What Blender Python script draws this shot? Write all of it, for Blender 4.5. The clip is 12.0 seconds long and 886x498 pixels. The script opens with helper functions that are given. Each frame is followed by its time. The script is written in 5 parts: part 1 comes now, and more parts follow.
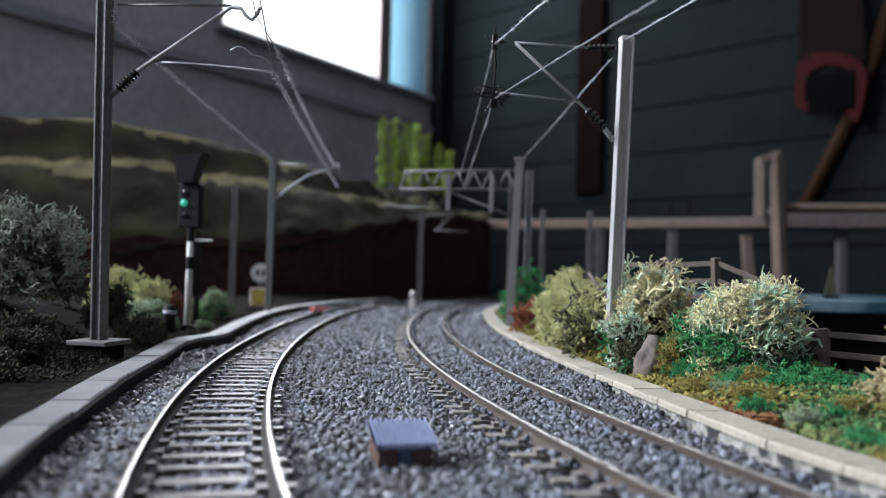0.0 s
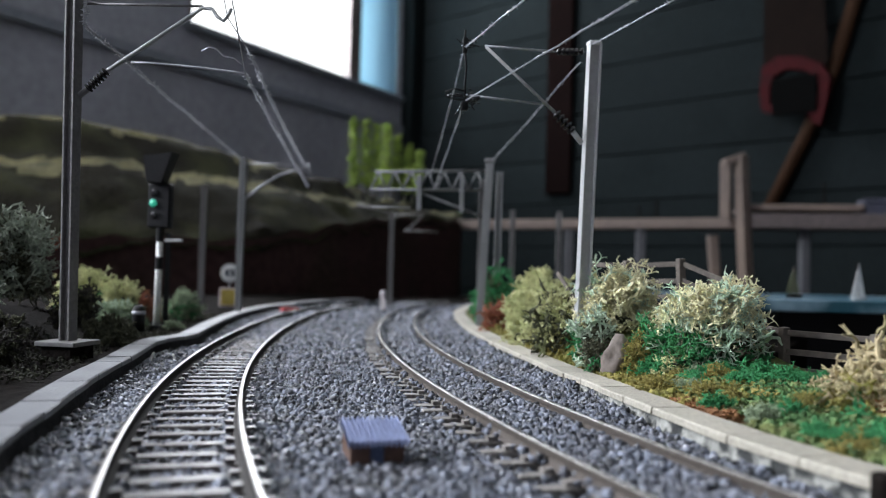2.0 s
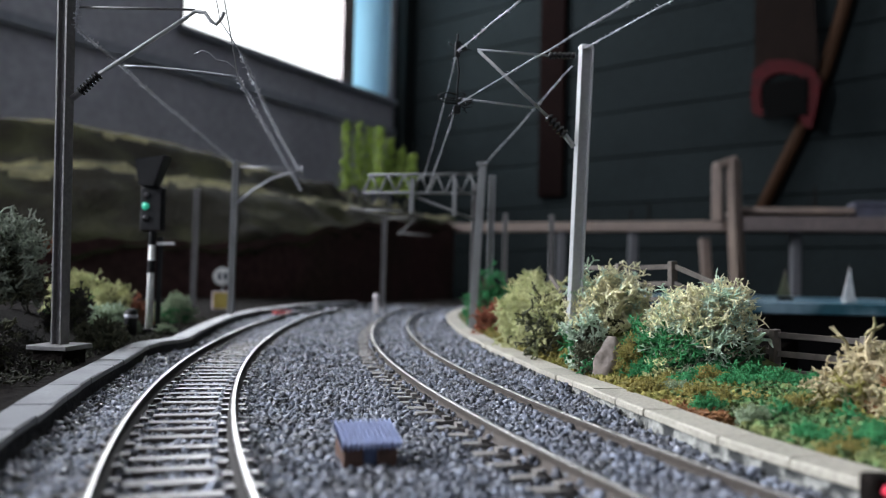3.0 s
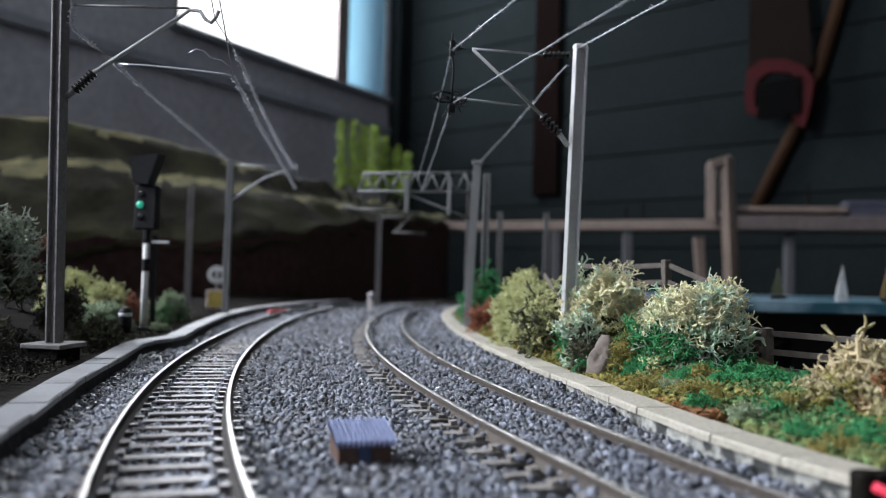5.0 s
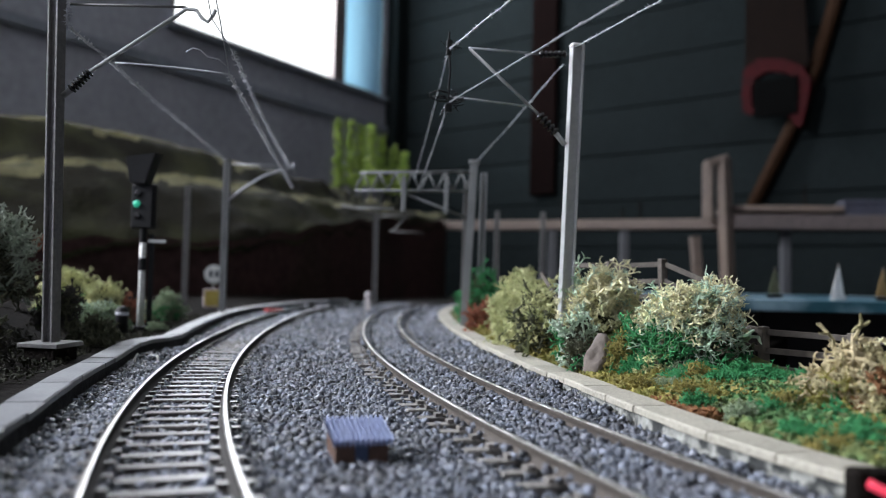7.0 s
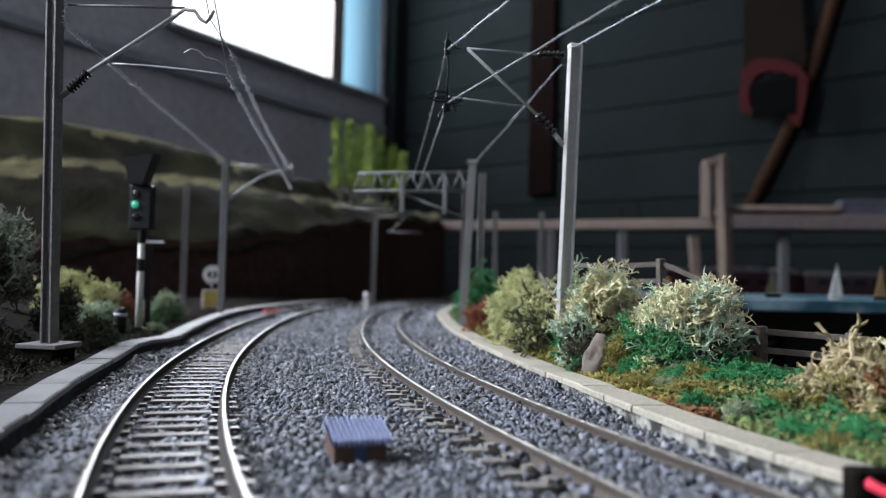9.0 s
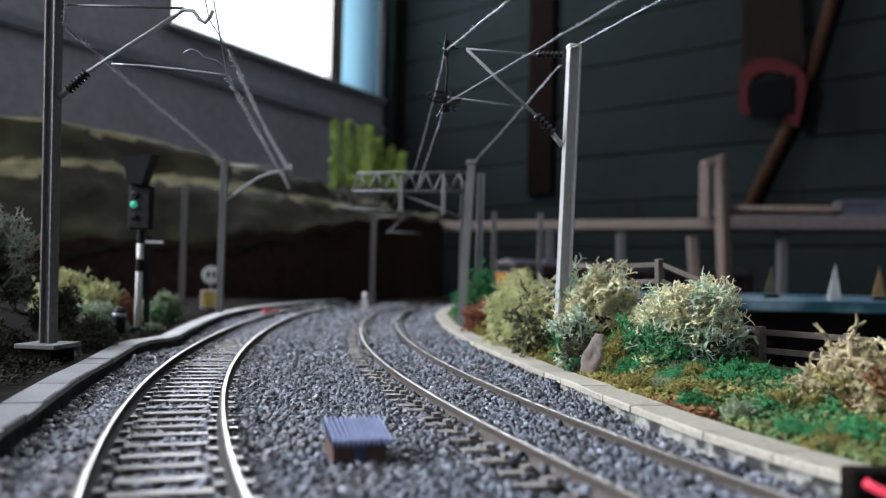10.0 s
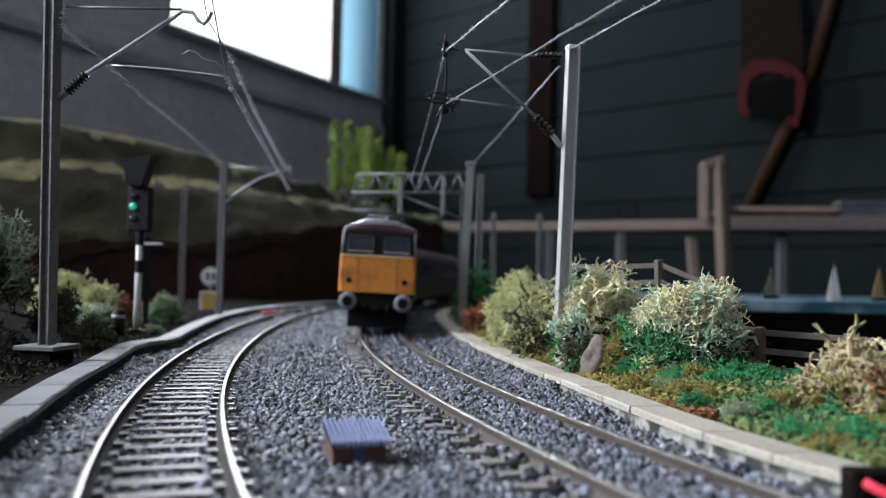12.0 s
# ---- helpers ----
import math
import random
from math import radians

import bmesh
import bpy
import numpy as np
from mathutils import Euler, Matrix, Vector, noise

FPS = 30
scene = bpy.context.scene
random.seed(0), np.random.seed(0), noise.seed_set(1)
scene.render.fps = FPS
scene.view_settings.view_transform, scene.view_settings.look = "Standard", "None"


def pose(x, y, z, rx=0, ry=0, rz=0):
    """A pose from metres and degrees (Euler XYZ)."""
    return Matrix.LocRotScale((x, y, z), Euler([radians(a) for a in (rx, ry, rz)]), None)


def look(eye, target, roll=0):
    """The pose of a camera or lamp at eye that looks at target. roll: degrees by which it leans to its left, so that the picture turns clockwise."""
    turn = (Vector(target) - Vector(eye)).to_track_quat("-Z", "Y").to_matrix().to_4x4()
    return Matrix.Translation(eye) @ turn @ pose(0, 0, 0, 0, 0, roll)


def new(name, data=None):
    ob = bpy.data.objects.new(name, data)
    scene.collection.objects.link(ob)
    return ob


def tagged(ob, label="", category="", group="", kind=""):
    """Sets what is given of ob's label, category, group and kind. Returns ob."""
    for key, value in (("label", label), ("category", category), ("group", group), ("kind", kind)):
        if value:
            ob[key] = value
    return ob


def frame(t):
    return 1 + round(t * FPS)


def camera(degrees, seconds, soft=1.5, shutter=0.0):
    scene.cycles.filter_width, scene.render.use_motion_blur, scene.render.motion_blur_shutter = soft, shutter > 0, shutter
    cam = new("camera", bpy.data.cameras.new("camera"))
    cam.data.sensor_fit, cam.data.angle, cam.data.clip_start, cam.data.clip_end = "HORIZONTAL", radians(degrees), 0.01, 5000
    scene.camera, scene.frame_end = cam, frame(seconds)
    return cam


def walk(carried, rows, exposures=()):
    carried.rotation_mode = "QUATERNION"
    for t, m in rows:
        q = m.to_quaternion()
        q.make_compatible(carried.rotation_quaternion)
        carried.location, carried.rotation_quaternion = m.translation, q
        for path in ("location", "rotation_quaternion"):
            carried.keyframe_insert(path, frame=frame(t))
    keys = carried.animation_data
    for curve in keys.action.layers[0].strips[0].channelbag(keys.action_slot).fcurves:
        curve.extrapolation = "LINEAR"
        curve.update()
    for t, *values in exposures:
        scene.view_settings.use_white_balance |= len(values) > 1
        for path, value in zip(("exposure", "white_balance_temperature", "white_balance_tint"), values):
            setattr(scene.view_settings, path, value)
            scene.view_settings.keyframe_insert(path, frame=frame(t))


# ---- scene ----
cam = camera(58.49, 12.0, soft=1.05)
cam.data.dof.use_dof = True
cam.data.dof.focus_distance = 0.182
cam.data.dof.aperture_fstop = 19.0
walk(cam, [
    (0.0, pose(-0.00011, 0.00392, 0.02378, 91.989, -1.505, 3.393)),
    (0.5, pose(-0.00013, 0.00298, 0.02383, 92.100, -1.519, 2.843)),
    (1.0, pose(-0.00013, 0.00268, 0.02394, 92.093, -1.544, 2.299)),
    (1.5, pose(-0.00023, 0.00184, 0.02386, 92.054, -1.489, 1.724)),
    (2.0, pose(-0.00013, 0.00150, 0.02389, 92.035, -1.477, 1.247)),
    (2.5, pose(-0.00009, 0.00110, 0.02393, 92.093, -1.454, 0.918)),
    (3.0, pose(-0.00009, 0.00100, 0.02384, 92.274, -1.395, 0.732)),
    (5.0, pose(-0.00004, 0.00047, 0.02389, 92.170, -1.425, 0.353)),
    (5.5, pose(-0.00002, 0.00044, 0.02382, 92.182, -1.432, 0.307)),
    (6.0, pose(-0.00004, 0.00048, 0.02380, 92.138, -1.420, 0.238)),
    (6.5, pose(-0.00001, 0.00037, 0.02383, 92.129, -1.400, 0.183)),
    (7.0, pose(0.00003, 0.00026, 0.02379, 92.126, -1.387, 0.143)),
    (9.0, pose(0.00004, 0.00016, 0.02380, 92.145, -1.297, 0.043)),
    (9.5, pose(0.00003, 0.00011, 0.02379, 92.162, -1.306, -0.008)),
    (10.0, pose(0.00000, 0.00000, 0.02381, 92.161, -1.317, -0.050)),
    (10.5, pose(0.00007, 0.00006, 0.02372, 92.212, -1.247, -0.052)),
    (11.0, pose(0.00008, 0.00007, 0.02370, 92.222, -1.247, -0.058)),
    (11.5, pose(0.00004, 0.00003, 0.02367, 92.257, -1.231, -0.075)),
    (12.0, pose(0.00003, 0.00011, 0.02372, 92.264, -1.223, -0.083)),
])

# ---- light: daylight through the shed's windows ----
world = bpy.data.worlds.new("sky")
scene.world = world
world.use_nodes = True
sky = world.node_tree.nodes.new("ShaderNodeTexSky")
sky.sky_type, sky.sun_disc = "NISHITA", False
sky.sun_elevation, sky.sun_rotation = radians(38), radians(-40)
world.node_tree.links.new(sky.outputs[0], world.node_tree.nodes["Background"].inputs[0])
world.node_tree.nodes["Background"].inputs[1].default_value = 0.1

WALL_A = 31.0                      # heading of the window wall, degrees right of the view
CORNER = Vector((-0.168, 2.50, 0.0))   # where the window wall meets the boarded wall
ALONG = Vector((math.sin(radians(WALL_A)), math.cos(radians(WALL_A)), 0))   # along the window wall, away from the camera
INTO = Vector((ALONG.y, -ALONG.x, 0))  # out of the window wall, into the shed


def window_lamp(name, back, wide, low, high, power, colour):
    lamp = bpy.data.lights.new(name, "AREA")
    lamp.shape, lamp.size, lamp.size_y = "RECTANGLE", wide, high - low
    lamp.energy, lamp.color = power, colour
    ob = new(name, lamp)
    eye = CORNER - ALONG * back - INTO * 0.030 + Vector((0, 0, (low + high) / 2))
    ob.matrix_world = look(eye, eye + INTO)
    return ob


window_lamp("window_light", 0.588, 0.592, 0.58, 1.40, 25, (0.87, 0.915, 1.0))
window_lamp("window_light_near", 2.90, 0.9, 0.58, 1.40, 107, (0.87, 0.915, 1.0))
scene.view_settings.exposure = 0.0

# ---- materials ----
def hexless(c, k):
    return tuple(max(0.0, min(1.0, v * k)) for v in c)


def surface(name, colour, rough=0.7, metal=0.0, grain=900.0, vary=0.25, stain=120.0, stains=0.25, bump=0.3,
            depth=0.0003, second=None, spread=0.0, spec=0.5, island=False, edge=(0.45, 0.75)):
    """A worn surface: fine grain and larger stains in colour, roughness and relief. spread: difference from piece to piece."""
    m = bpy.data.materials.new(name)
    m.use_nodes = True
    nodes, links = m.node_tree.nodes, m.node_tree.links
    b = nodes["Principled BSDF"]
    tex = nodes.new("ShaderNodeTexCoord")
    fine, large = nodes.new("ShaderNodeTexNoise"), nodes.new("ShaderNodeTexNoise")
    for n, s, d in ((fine, grain, 6), (large, stain, 4)):
        n.inputs["Scale"].default_value, n.inputs["Detail"].default_value = s, d
        links.new(tex.outputs["Object"], n.inputs["Vector"])
    ramp = nodes.new("ShaderNodeValToRGB")
    ramp.color_ramp.elements[0].position, ramp.color_ramp.elements[1].position = 0.3, 0.72
    ramp.color_ramp.elements[0].color = (*hexless(colour, 1 - vary), 1)
    ramp.color_ramp.elements[1].color = (*hexless(colour, 1 + vary), 1)
    links.new(fine.outputs["Fac"], ramp.inputs["Fac"])
    mix = nodes.new("ShaderNodeMix")
    mix.data_type = "RGBA"
    two = second if second else hexless(colour, 0.45)
    mix.inputs["B"].default_value = (*two, 1)
    fac = nodes.new("ShaderNodeMapRange")
    fac.inputs["From Min"].default_value, fac.inputs["From Max"].default_value = edge
    fac.inputs["To Max"].default_value = stains
    links.new(large.outputs["Fac"], fac.inputs["Value"])
    links.new(fac.outputs["Result"], mix.inputs["Factor"])
    links.new(ramp.outputs["Color"], mix.inputs["A"])
    out = mix.outputs["Result"]
    if spread:
        hsv = nodes.new("ShaderNodeHueSaturation")
        r = nodes.new("ShaderNodeMapRange")
        r.inputs["To Min"].default_value, r.inputs["To Max"].default_value = 1 - spread, 1 + spread
        if island:
            links.new(nodes.new("ShaderNodeNewGeometry").outputs["Random Per Island"], r.inputs["Value"])
        else:
            links.new(nodes.new("ShaderNodeObjectInfo").outputs["Random"], r.inputs["Value"])
        links.new(r.outputs["Result"], hsv.inputs["Value"])
        links.new(out, hsv.inputs["Color"])
        out = hsv.outputs["Color"]
    links.new(out, b.inputs["Base Color"])
    b.inputs["Metallic"].default_value = metal
    b.inputs["Specular IOR Level"].default_value = spec
    rr = nodes.new("ShaderNodeMapRange")
    rr.inputs["To Min"].default_value, rr.inputs["To Max"].default_value = max(0.03, rough - 0.12), min(1, rough + 0.12)
    links.new(fine.outputs["Fac"], rr.inputs["Value"])
    links.new(rr.outputs["Result"], b.inputs["Roughness"])
    if bump:
        bn = nodes.new("ShaderNodeBump")
        bn.inputs["Strength"].default_value, bn.inputs["Distance"].default_value = bump, depth
        links.new(fine.outputs["Fac"], bn.inputs["Height"])
        links.new(bn.outputs["Normal"], b.inputs["Normal"])
    return m


def glowing(name, colour, strength):
    m = surface(name, colour, 0.3)
    b = m.node_tree.nodes["Principled BSDF"]
    b.inputs["Emission Color"].default_value = (*colour, 1)
    b.inputs["Emission Strength"].default_value = strength
    return m


def glass(name, colour=(1, 1, 1)):
    m = bpy.data.materials.new(name)
    m.use_nodes = True
    b = m.node_tree.nodes["Principled BSDF"]
    b.inputs["Base Color"].default_value = (*colour, 1)
    b.inputs["Transmission Weight"].default_value = 1.0
    b.inputs["Roughness"].default_value = 0.02
    b.inputs["IOR"].default_value = 1.45
    return m


M_STONE = surface("ballast stone", (0.112, 0.124, 0.156), 0.38, spread=0.95, island=True, grain=1500, stains=0.3, second=(0.13, 0.10, 0.08))
M_BED = surface("ballast bed", (0.05, 0.047, 0.048), 0.9, grain=700, bump=1.0, depth=0.001, vary=0.5)
M_RAIL = surface("polished nickel rail", (0.58, 0.56, 0.54), 0.33, metal=1.0, grain=2500, stain=200, stains=0.15, bump=0.05)
# left track's webs: rust painted dark for their shaded sides
M_RUST_SHADED = surface("shade-darkened rail side", (0.030, 0.026, 0.024), 0.75, grain=1500, vary=0.4)
M_RUST = surface("rail side rust", (0.085, 0.070, 0.060), 0.75, grain=1500, vary=0.4)
M_SLEEPER = surface("weathered sleeper", (0.070, 0.059, 0.058), 0.37, grain=1200, vary=0.45, stains=0.5, second=(0.09, 0.08, 0.075), spread=0.25)
M_SLEEPER_PALE = surface("ash-grey sleeper", (0.20, 0.185, 0.172), 0.5, grain=1200, vary=0.4, stains=0.6, second=(0.10, 0.085, 0.075), spread=0.25)
M_KERB = surface("pale concrete coping", (0.40, 0.37, 0.31), 0.7, grain=1300, stain=90, stains=0.45, second=(0.32, 0.31, 0.25), spread=0.10)
M_KERB_GREY = surface("grey coping slabs", (0.235, 0.24, 0.255), 0.48, grain=1300, stain=90, stains=0.45, spread=0.12)
M_KFACE = surface("mossy stone wall", (0.31, 0.31, 0.285), 0.85, grain=700, stain=210, stains=1.0, second=(0.030, 0.032, 0.032), bump=0.9, depth=0.0008, vary=0.4, edge=(0.46, 0.56))
M_MAST = surface("grey mast paint", (0.44, 0.45, 0.45), 0.42, grain=900, stain=60, stains=0.22, second=(0.24, 0.22, 0.20), bump=0.05, vary=0.08)
M_MASTM = surface("dull grey mast paint", (0.20, 0.205, 0.21), 0.5, grain=900, stain=60, stains=0.3, bump=0.05, vary=0.1)
M_MASTD = surface("dark steel mast", (0.15, 0.145, 0.145), 0.5, grain=900, stain=90, stains=0.35, bump=0.15)
M_WIRE = surface("thin steel wire", (0.42, 0.43, 0.46), 0.35, metal=0.6, grain=3000, bump=0.2)
M_WHITEP = surface("white paint", (0.72, 0.72, 0.70), 0.5, grain=900, stain=140, stains=0.25)
M_FLUFF = surface("dusty thread", (0.55, 0.56, 0.60), 0.9, bump=0.0)
M_BLACK = surface("black plastic", (0.012, 0.012, 0.013), 0.45, bump=0.1, spec=0.2)
M_INSUL = surface("glossy black insulator", (0.010, 0.009, 0.009), 0.13, bump=0.0, spec=0.45)
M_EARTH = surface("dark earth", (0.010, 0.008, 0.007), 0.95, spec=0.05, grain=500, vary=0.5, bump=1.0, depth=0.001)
M_TURF = surface("scatter turf", (0.10, 0.13, 0.035), 0.95, grain=900, stain=130, stains=0.8, second=(0.16, 0.10, 0.03), bump=1.0, depth=0.001, vary=0.5)
# the hill's lit shelves and shaded faces are put into two colours
M_HILL = surface("straw-green hill grass, lightened as lit", (0.150, 0.138, 0.070), 0.95, grain=260, stain=16, stains=0.9, edge=(0.42, 0.62), second=(0.052, 0.050, 0.026), bump=1.0, depth=0.003, vary=0.5, spec=0.1)
M_SCRUB_SHADED = surface("hill scrub darkened for shade", (0.013, 0.0115, 0.007), 0.95, grain=260, stain=18, stains=0.7, edge=(0.45, 0.65), second=(0.034, 0.036, 0.016), bump=1.0, depth=0.003, vary=0.5, spec=0.1)
M_BROWN = surface("brown painted board", (0.066, 0.037, 0.035), 0.85, spec=0.08, grain=120, stain=12, stains=0.6, second=(0.028, 0.030, 0.018), vary=0.3, bump=0.2)
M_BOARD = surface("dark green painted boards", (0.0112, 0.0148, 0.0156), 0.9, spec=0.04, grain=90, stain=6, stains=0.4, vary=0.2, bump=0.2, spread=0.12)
M_WALLW = surface("grey painted window wall", (0.33, 0.335, 0.385), 0.65, grain=60, stain=5, stains=0.35, vary=0.15, bump=0.15)
M_SILL = surface("grey window sill", (0.22, 0.24, 0.28), 0.5, grain=80, stain=8, stains=0.3, vary=0.15)
M_FRAME = surface("window frame paint", (0.16, 0.13, 0.12), 0.5, grain=80, stain=8)
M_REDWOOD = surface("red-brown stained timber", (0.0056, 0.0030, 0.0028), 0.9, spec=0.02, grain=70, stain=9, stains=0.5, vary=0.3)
M_PINE = surface("bare softwood", (0.15, 0.112, 0.094), 0.65, grain=200, stain=14, stains=0.4, second=(0.26, 0.19, 0.14))
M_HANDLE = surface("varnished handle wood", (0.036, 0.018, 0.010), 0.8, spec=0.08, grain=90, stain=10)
M_CEIL = surface("pale ceiling", (0.55, 0.55, 0.53), 0.8, grain=20, stain=3, bump=0.05)
M_FLOOR = surface("shed floor boards", (0.16, 0.12, 0.09), 0.7, grain=40, stain=4)
# left kerb's face: its shadow side is put into the base colour
M_KFACE_SHADED = surface("shade-darkened kerb face", (0.05, 0.05, 0.052), 0.85, grain=700, stain=260, stains=0.7, bump=0.9, depth=0.0008, vary=0.4)


def sky_glow():
    m = bpy.data.materials.new("overcast sky outside")
    m.use_nodes = True
    b = m.node_tree.nodes["Principled BSDF"]
    b.inputs["Base Color"].default_value = (0, 0, 0, 1)
    b.inputs["Emission Color"].default_value = (0.95, 0.98, 1.0, 1)
    b.inputs["Emission Strength"].default_value = 2.2
    return m


M_SKY = sky_glow()
M_PANE = glass("pale blue frosted pane", (0.36, 0.66, 0.86))
M_PANE.node_tree.nodes["Principled BSDF"].inputs["Roughness"].default_value = 0.5

# ---- making meshes: lengths below are in millimetres ----
MM = 0.001
SCALE = Matrix.Diagonal((MM, MM, MM, 1))


def mesh_of(name, bm, material, smooth=False):
    me = bpy.data.meshes.new(name)
    bm.transform(SCALE)
    bm.to_mesh(me)
    bm.free()
    for m in (material if isinstance(material, (list, tuple)) else [material]):
        me.materials.append(m)
    if smooth:
        me.polygons.foreach_set("use_smooth", [True] * len(me.polygons))
    return me


def part(name, bm, material, parent=None, label="", at=None, smooth=False):
    ob = new(name, bm if isinstance(bm, bpy.types.Mesh) else mesh_of(name, bm, material, smooth))
    if parent:
        ob.parent = parent
    if at is not None:
        ob.matrix_basis = at
    return tagged(ob, label)


def thing(name, x, y, z, rz=0.0, label="", category="", group="", kind="", lean=(0, 0)):
    ob = new(name)
    ob.empty_display_size = 0.005
    ob.matrix_basis = pose(x * MM, y * MM, z * MM, lean[0], lean[1], rz)
    return tagged(ob, label, category, group, kind)


def raw(name, verts, faces, material, parent=None, label="", smooth=False):
    me = bpy.data.meshes.new(name)
    me.from_pydata([tuple(c * MM for c in v) for v in verts], [], faces)
    me.materials.append(material)
    if smooth:
        me.polygons.foreach_set("use_smooth", [True] * len(me.polygons))
    return part(name, me, material, parent, label)


def box(x0, x1, y0, y1, z0, z1, bevel=0.0, bm=None):
    own = bmesh.new()
    bmesh.ops.create_cube(own, size=1)
    own.transform(Matrix.Translation(((x0 + x1) / 2, (y0 + y1) / 2, (z0 + z1) / 2)) @ Matrix.Diagonal((x1 - x0, y1 - y0, z1 - z0, 1)))
    if bevel:
        bmesh.ops.bevel(own, geom=own.edges[:], offset=bevel, segments=2, affect="EDGES", profile=0.5)
    if bm is None:
        return own
    add(bm, own)
    return bm


def add(bm, other, m=None):
    """Joins another bmesh into bm."""
    if m is not None:
        other.transform(m)
    me = bpy.data.meshes.new("join")
    other.to_mesh(me)
    other.free()
    bm.from_mesh(me)
    bpy.data.meshes.remove(me)
    return bm


def lathe(profile, sides=16, bm=None, m=None):
    """profile: pairs of radius and height, turned about z."""
    own = bmesh.new()
    rings = []
    for r, z in profile:
        rings.append([own.verts.new((r * math.cos(2 * math.pi * i / sides), r * math.sin(2 * math.pi * i / sides), z)) for i in range(sides)])
    for a, b in zip(rings, rings[1:]):
        for i in range(sides):
            j = (i + 1) % sides
            own.faces.new((a[i], a[j], b[j], b[i]))
    own.faces.new(rings[0][::-1])
    own.faces.new(rings[-1])
    if bm is None:
        if m is not None:
            own.transform(m)
        return own
    return add(bm, own, m)


def tube(points, radius, sides=6, bm=None, taper=None):
    """A rod along points; taper: radius factors at its points."""
    own = bmesh.new() if bm is None else bm
    pts = [Vector(p) for p in points]
    rings = []
    side = None
    for i, p in enumerate(pts):
        d = (pts[min(i + 1, len(pts) - 1)] - pts[max(i - 1, 0)]).normalized()
        if side is None:
            side = d.orthogonal().normalized()
        side = (side - d * side.dot(d)).normalized()
        up = d.cross(side)
        r = radius * (taper[i] if taper else 1)
        rings.append([own.verts.new(p + side * (r * math.cos(2 * math.pi * k / sides)) + up * (r * math.sin(2 * math.pi * k / sides))) for k in range(sides)])
    for a, b in zip(rings, rings[1:]):
        for k in range(sides):
            j = (k + 1) % sides
            own.faces.new((a[k], a[j], b[j], b[k]))
    own.faces.new(rings[0][::-1])
    own.faces.new(rings[-1])
    return own


def sweep(line, section, closed=True):
    """Carries a section of (sideways, height) pairs along a line of (x, y, z, heading)."""
    own = bmesh.new()
    rings = []
    for x, y, z, th in line:
        rings.append([own.verts.new((x + math.cos(th) * o, y - math.sin(th) * o, z + h)) for o, h in section])
    n = len(section)
    for a, b in zip(rings, rings[1:]):
        for k in range(n if closed else n - 1):
            j = (k + 1) % n
            own.faces.new((a[k], b[k], b[j], a[j]))
    if closed:
        own.faces.new(rings[0])
        own.faces.new(rings[-1][::-1])
    bmesh.ops.recalc_face_normals(own, faces=own.faces[:])
    return own


# ---- the two tracks: headings as smooth curves of the length run ----
def centre_line(x0, y0, c, back, bends):
    """Points (x, y, s, heading) each 2 mm from s = -back on; past the fitted stretch the line follows bends, pairs of (end, curvature)."""
    def heading(s):
        t = min(s, bends[0][0]) / 200
        th, at = sum(k * t ** i for i, k in enumerate(c)), bends[0][0]
        for end, k in bends[1:]:
            th += max(0.0, min(s, end) - at) * k
            at = end
        return th
    out = []
    for sign, n in ((-1, int(back / 2)), (1, int(bends[-1][0] / 2))):
        x, y, s, run = x0, y0, 0.0, []
        for _ in range(n):
            th = heading(s + sign)
            x, y, s = x + sign * 2 * math.sin(th), y + sign * 2 * math.cos(th), s + sign * 2
            run.append((x, y, s, heading(s)))
        out = run[::-1] + [(x0, y0, 0.0, heading(0))] if sign < 0 else out + run
    return out


LEFT = centre_line(-25.84, 75.85, (-0.366, 0.3089, -0.1101, 0.002, 0.0072), 150, ((520, 0), (1060, 1 / 1050)))
RIGHT = centre_line(17.44, 131.11, (-0.3093, 0.2273, -0.0396, -0.0033, 0.0027), 210, ((480, 0), (900, 1 / 1000), (1800, 1 / 500), (4700, 0)))


def on_line(line, s):
    i = (s - line[0][2]) / 2
    k = max(0, min(len(line) - 2, int(math.floor(i))))
    f = i - k
    a, b = line[k], line[k + 1]
    return tuple(p + (q - p) * f for p, q in zip(a, b))

# ---- the shed round the layout (metres to millimetres: walls are laid out from the corner) ----
FLOOR_Z, CEIL_Z = -950.0, 1500.0
C = CORNER * 1000
BOARDS = Vector((math.sin(radians(130)), math.cos(radians(130)), 0))      # along the boarded wall
BACKOF = Vector((-BOARDS.y, BOARDS.x, 0))                                 # out of the shed


def slab(name, origin, along, out, l0, l1, z0, z1, t0, t1, material, parent=None, label="", bevel=0.0):
    """A board from l0 to l1 along a wall, z0 to z1 high, t0 to t1 deep (out of the wall)."""
    bm = box(l0, l1, t0, t1, z0, z1, bevel)
    m = Matrix((( along.x, out.x, 0, origin.x), (along.y, out.y, 0, origin.y), (0, 0, 1, 0), (0, 0, 0, 1)))
    bm.transform(m)
    if m.to_3x3().determinant() < 0:
        bmesh.ops.reverse_faces(bm, faces=bm.faces[:])
    return part(name, bm, material, parent, label)


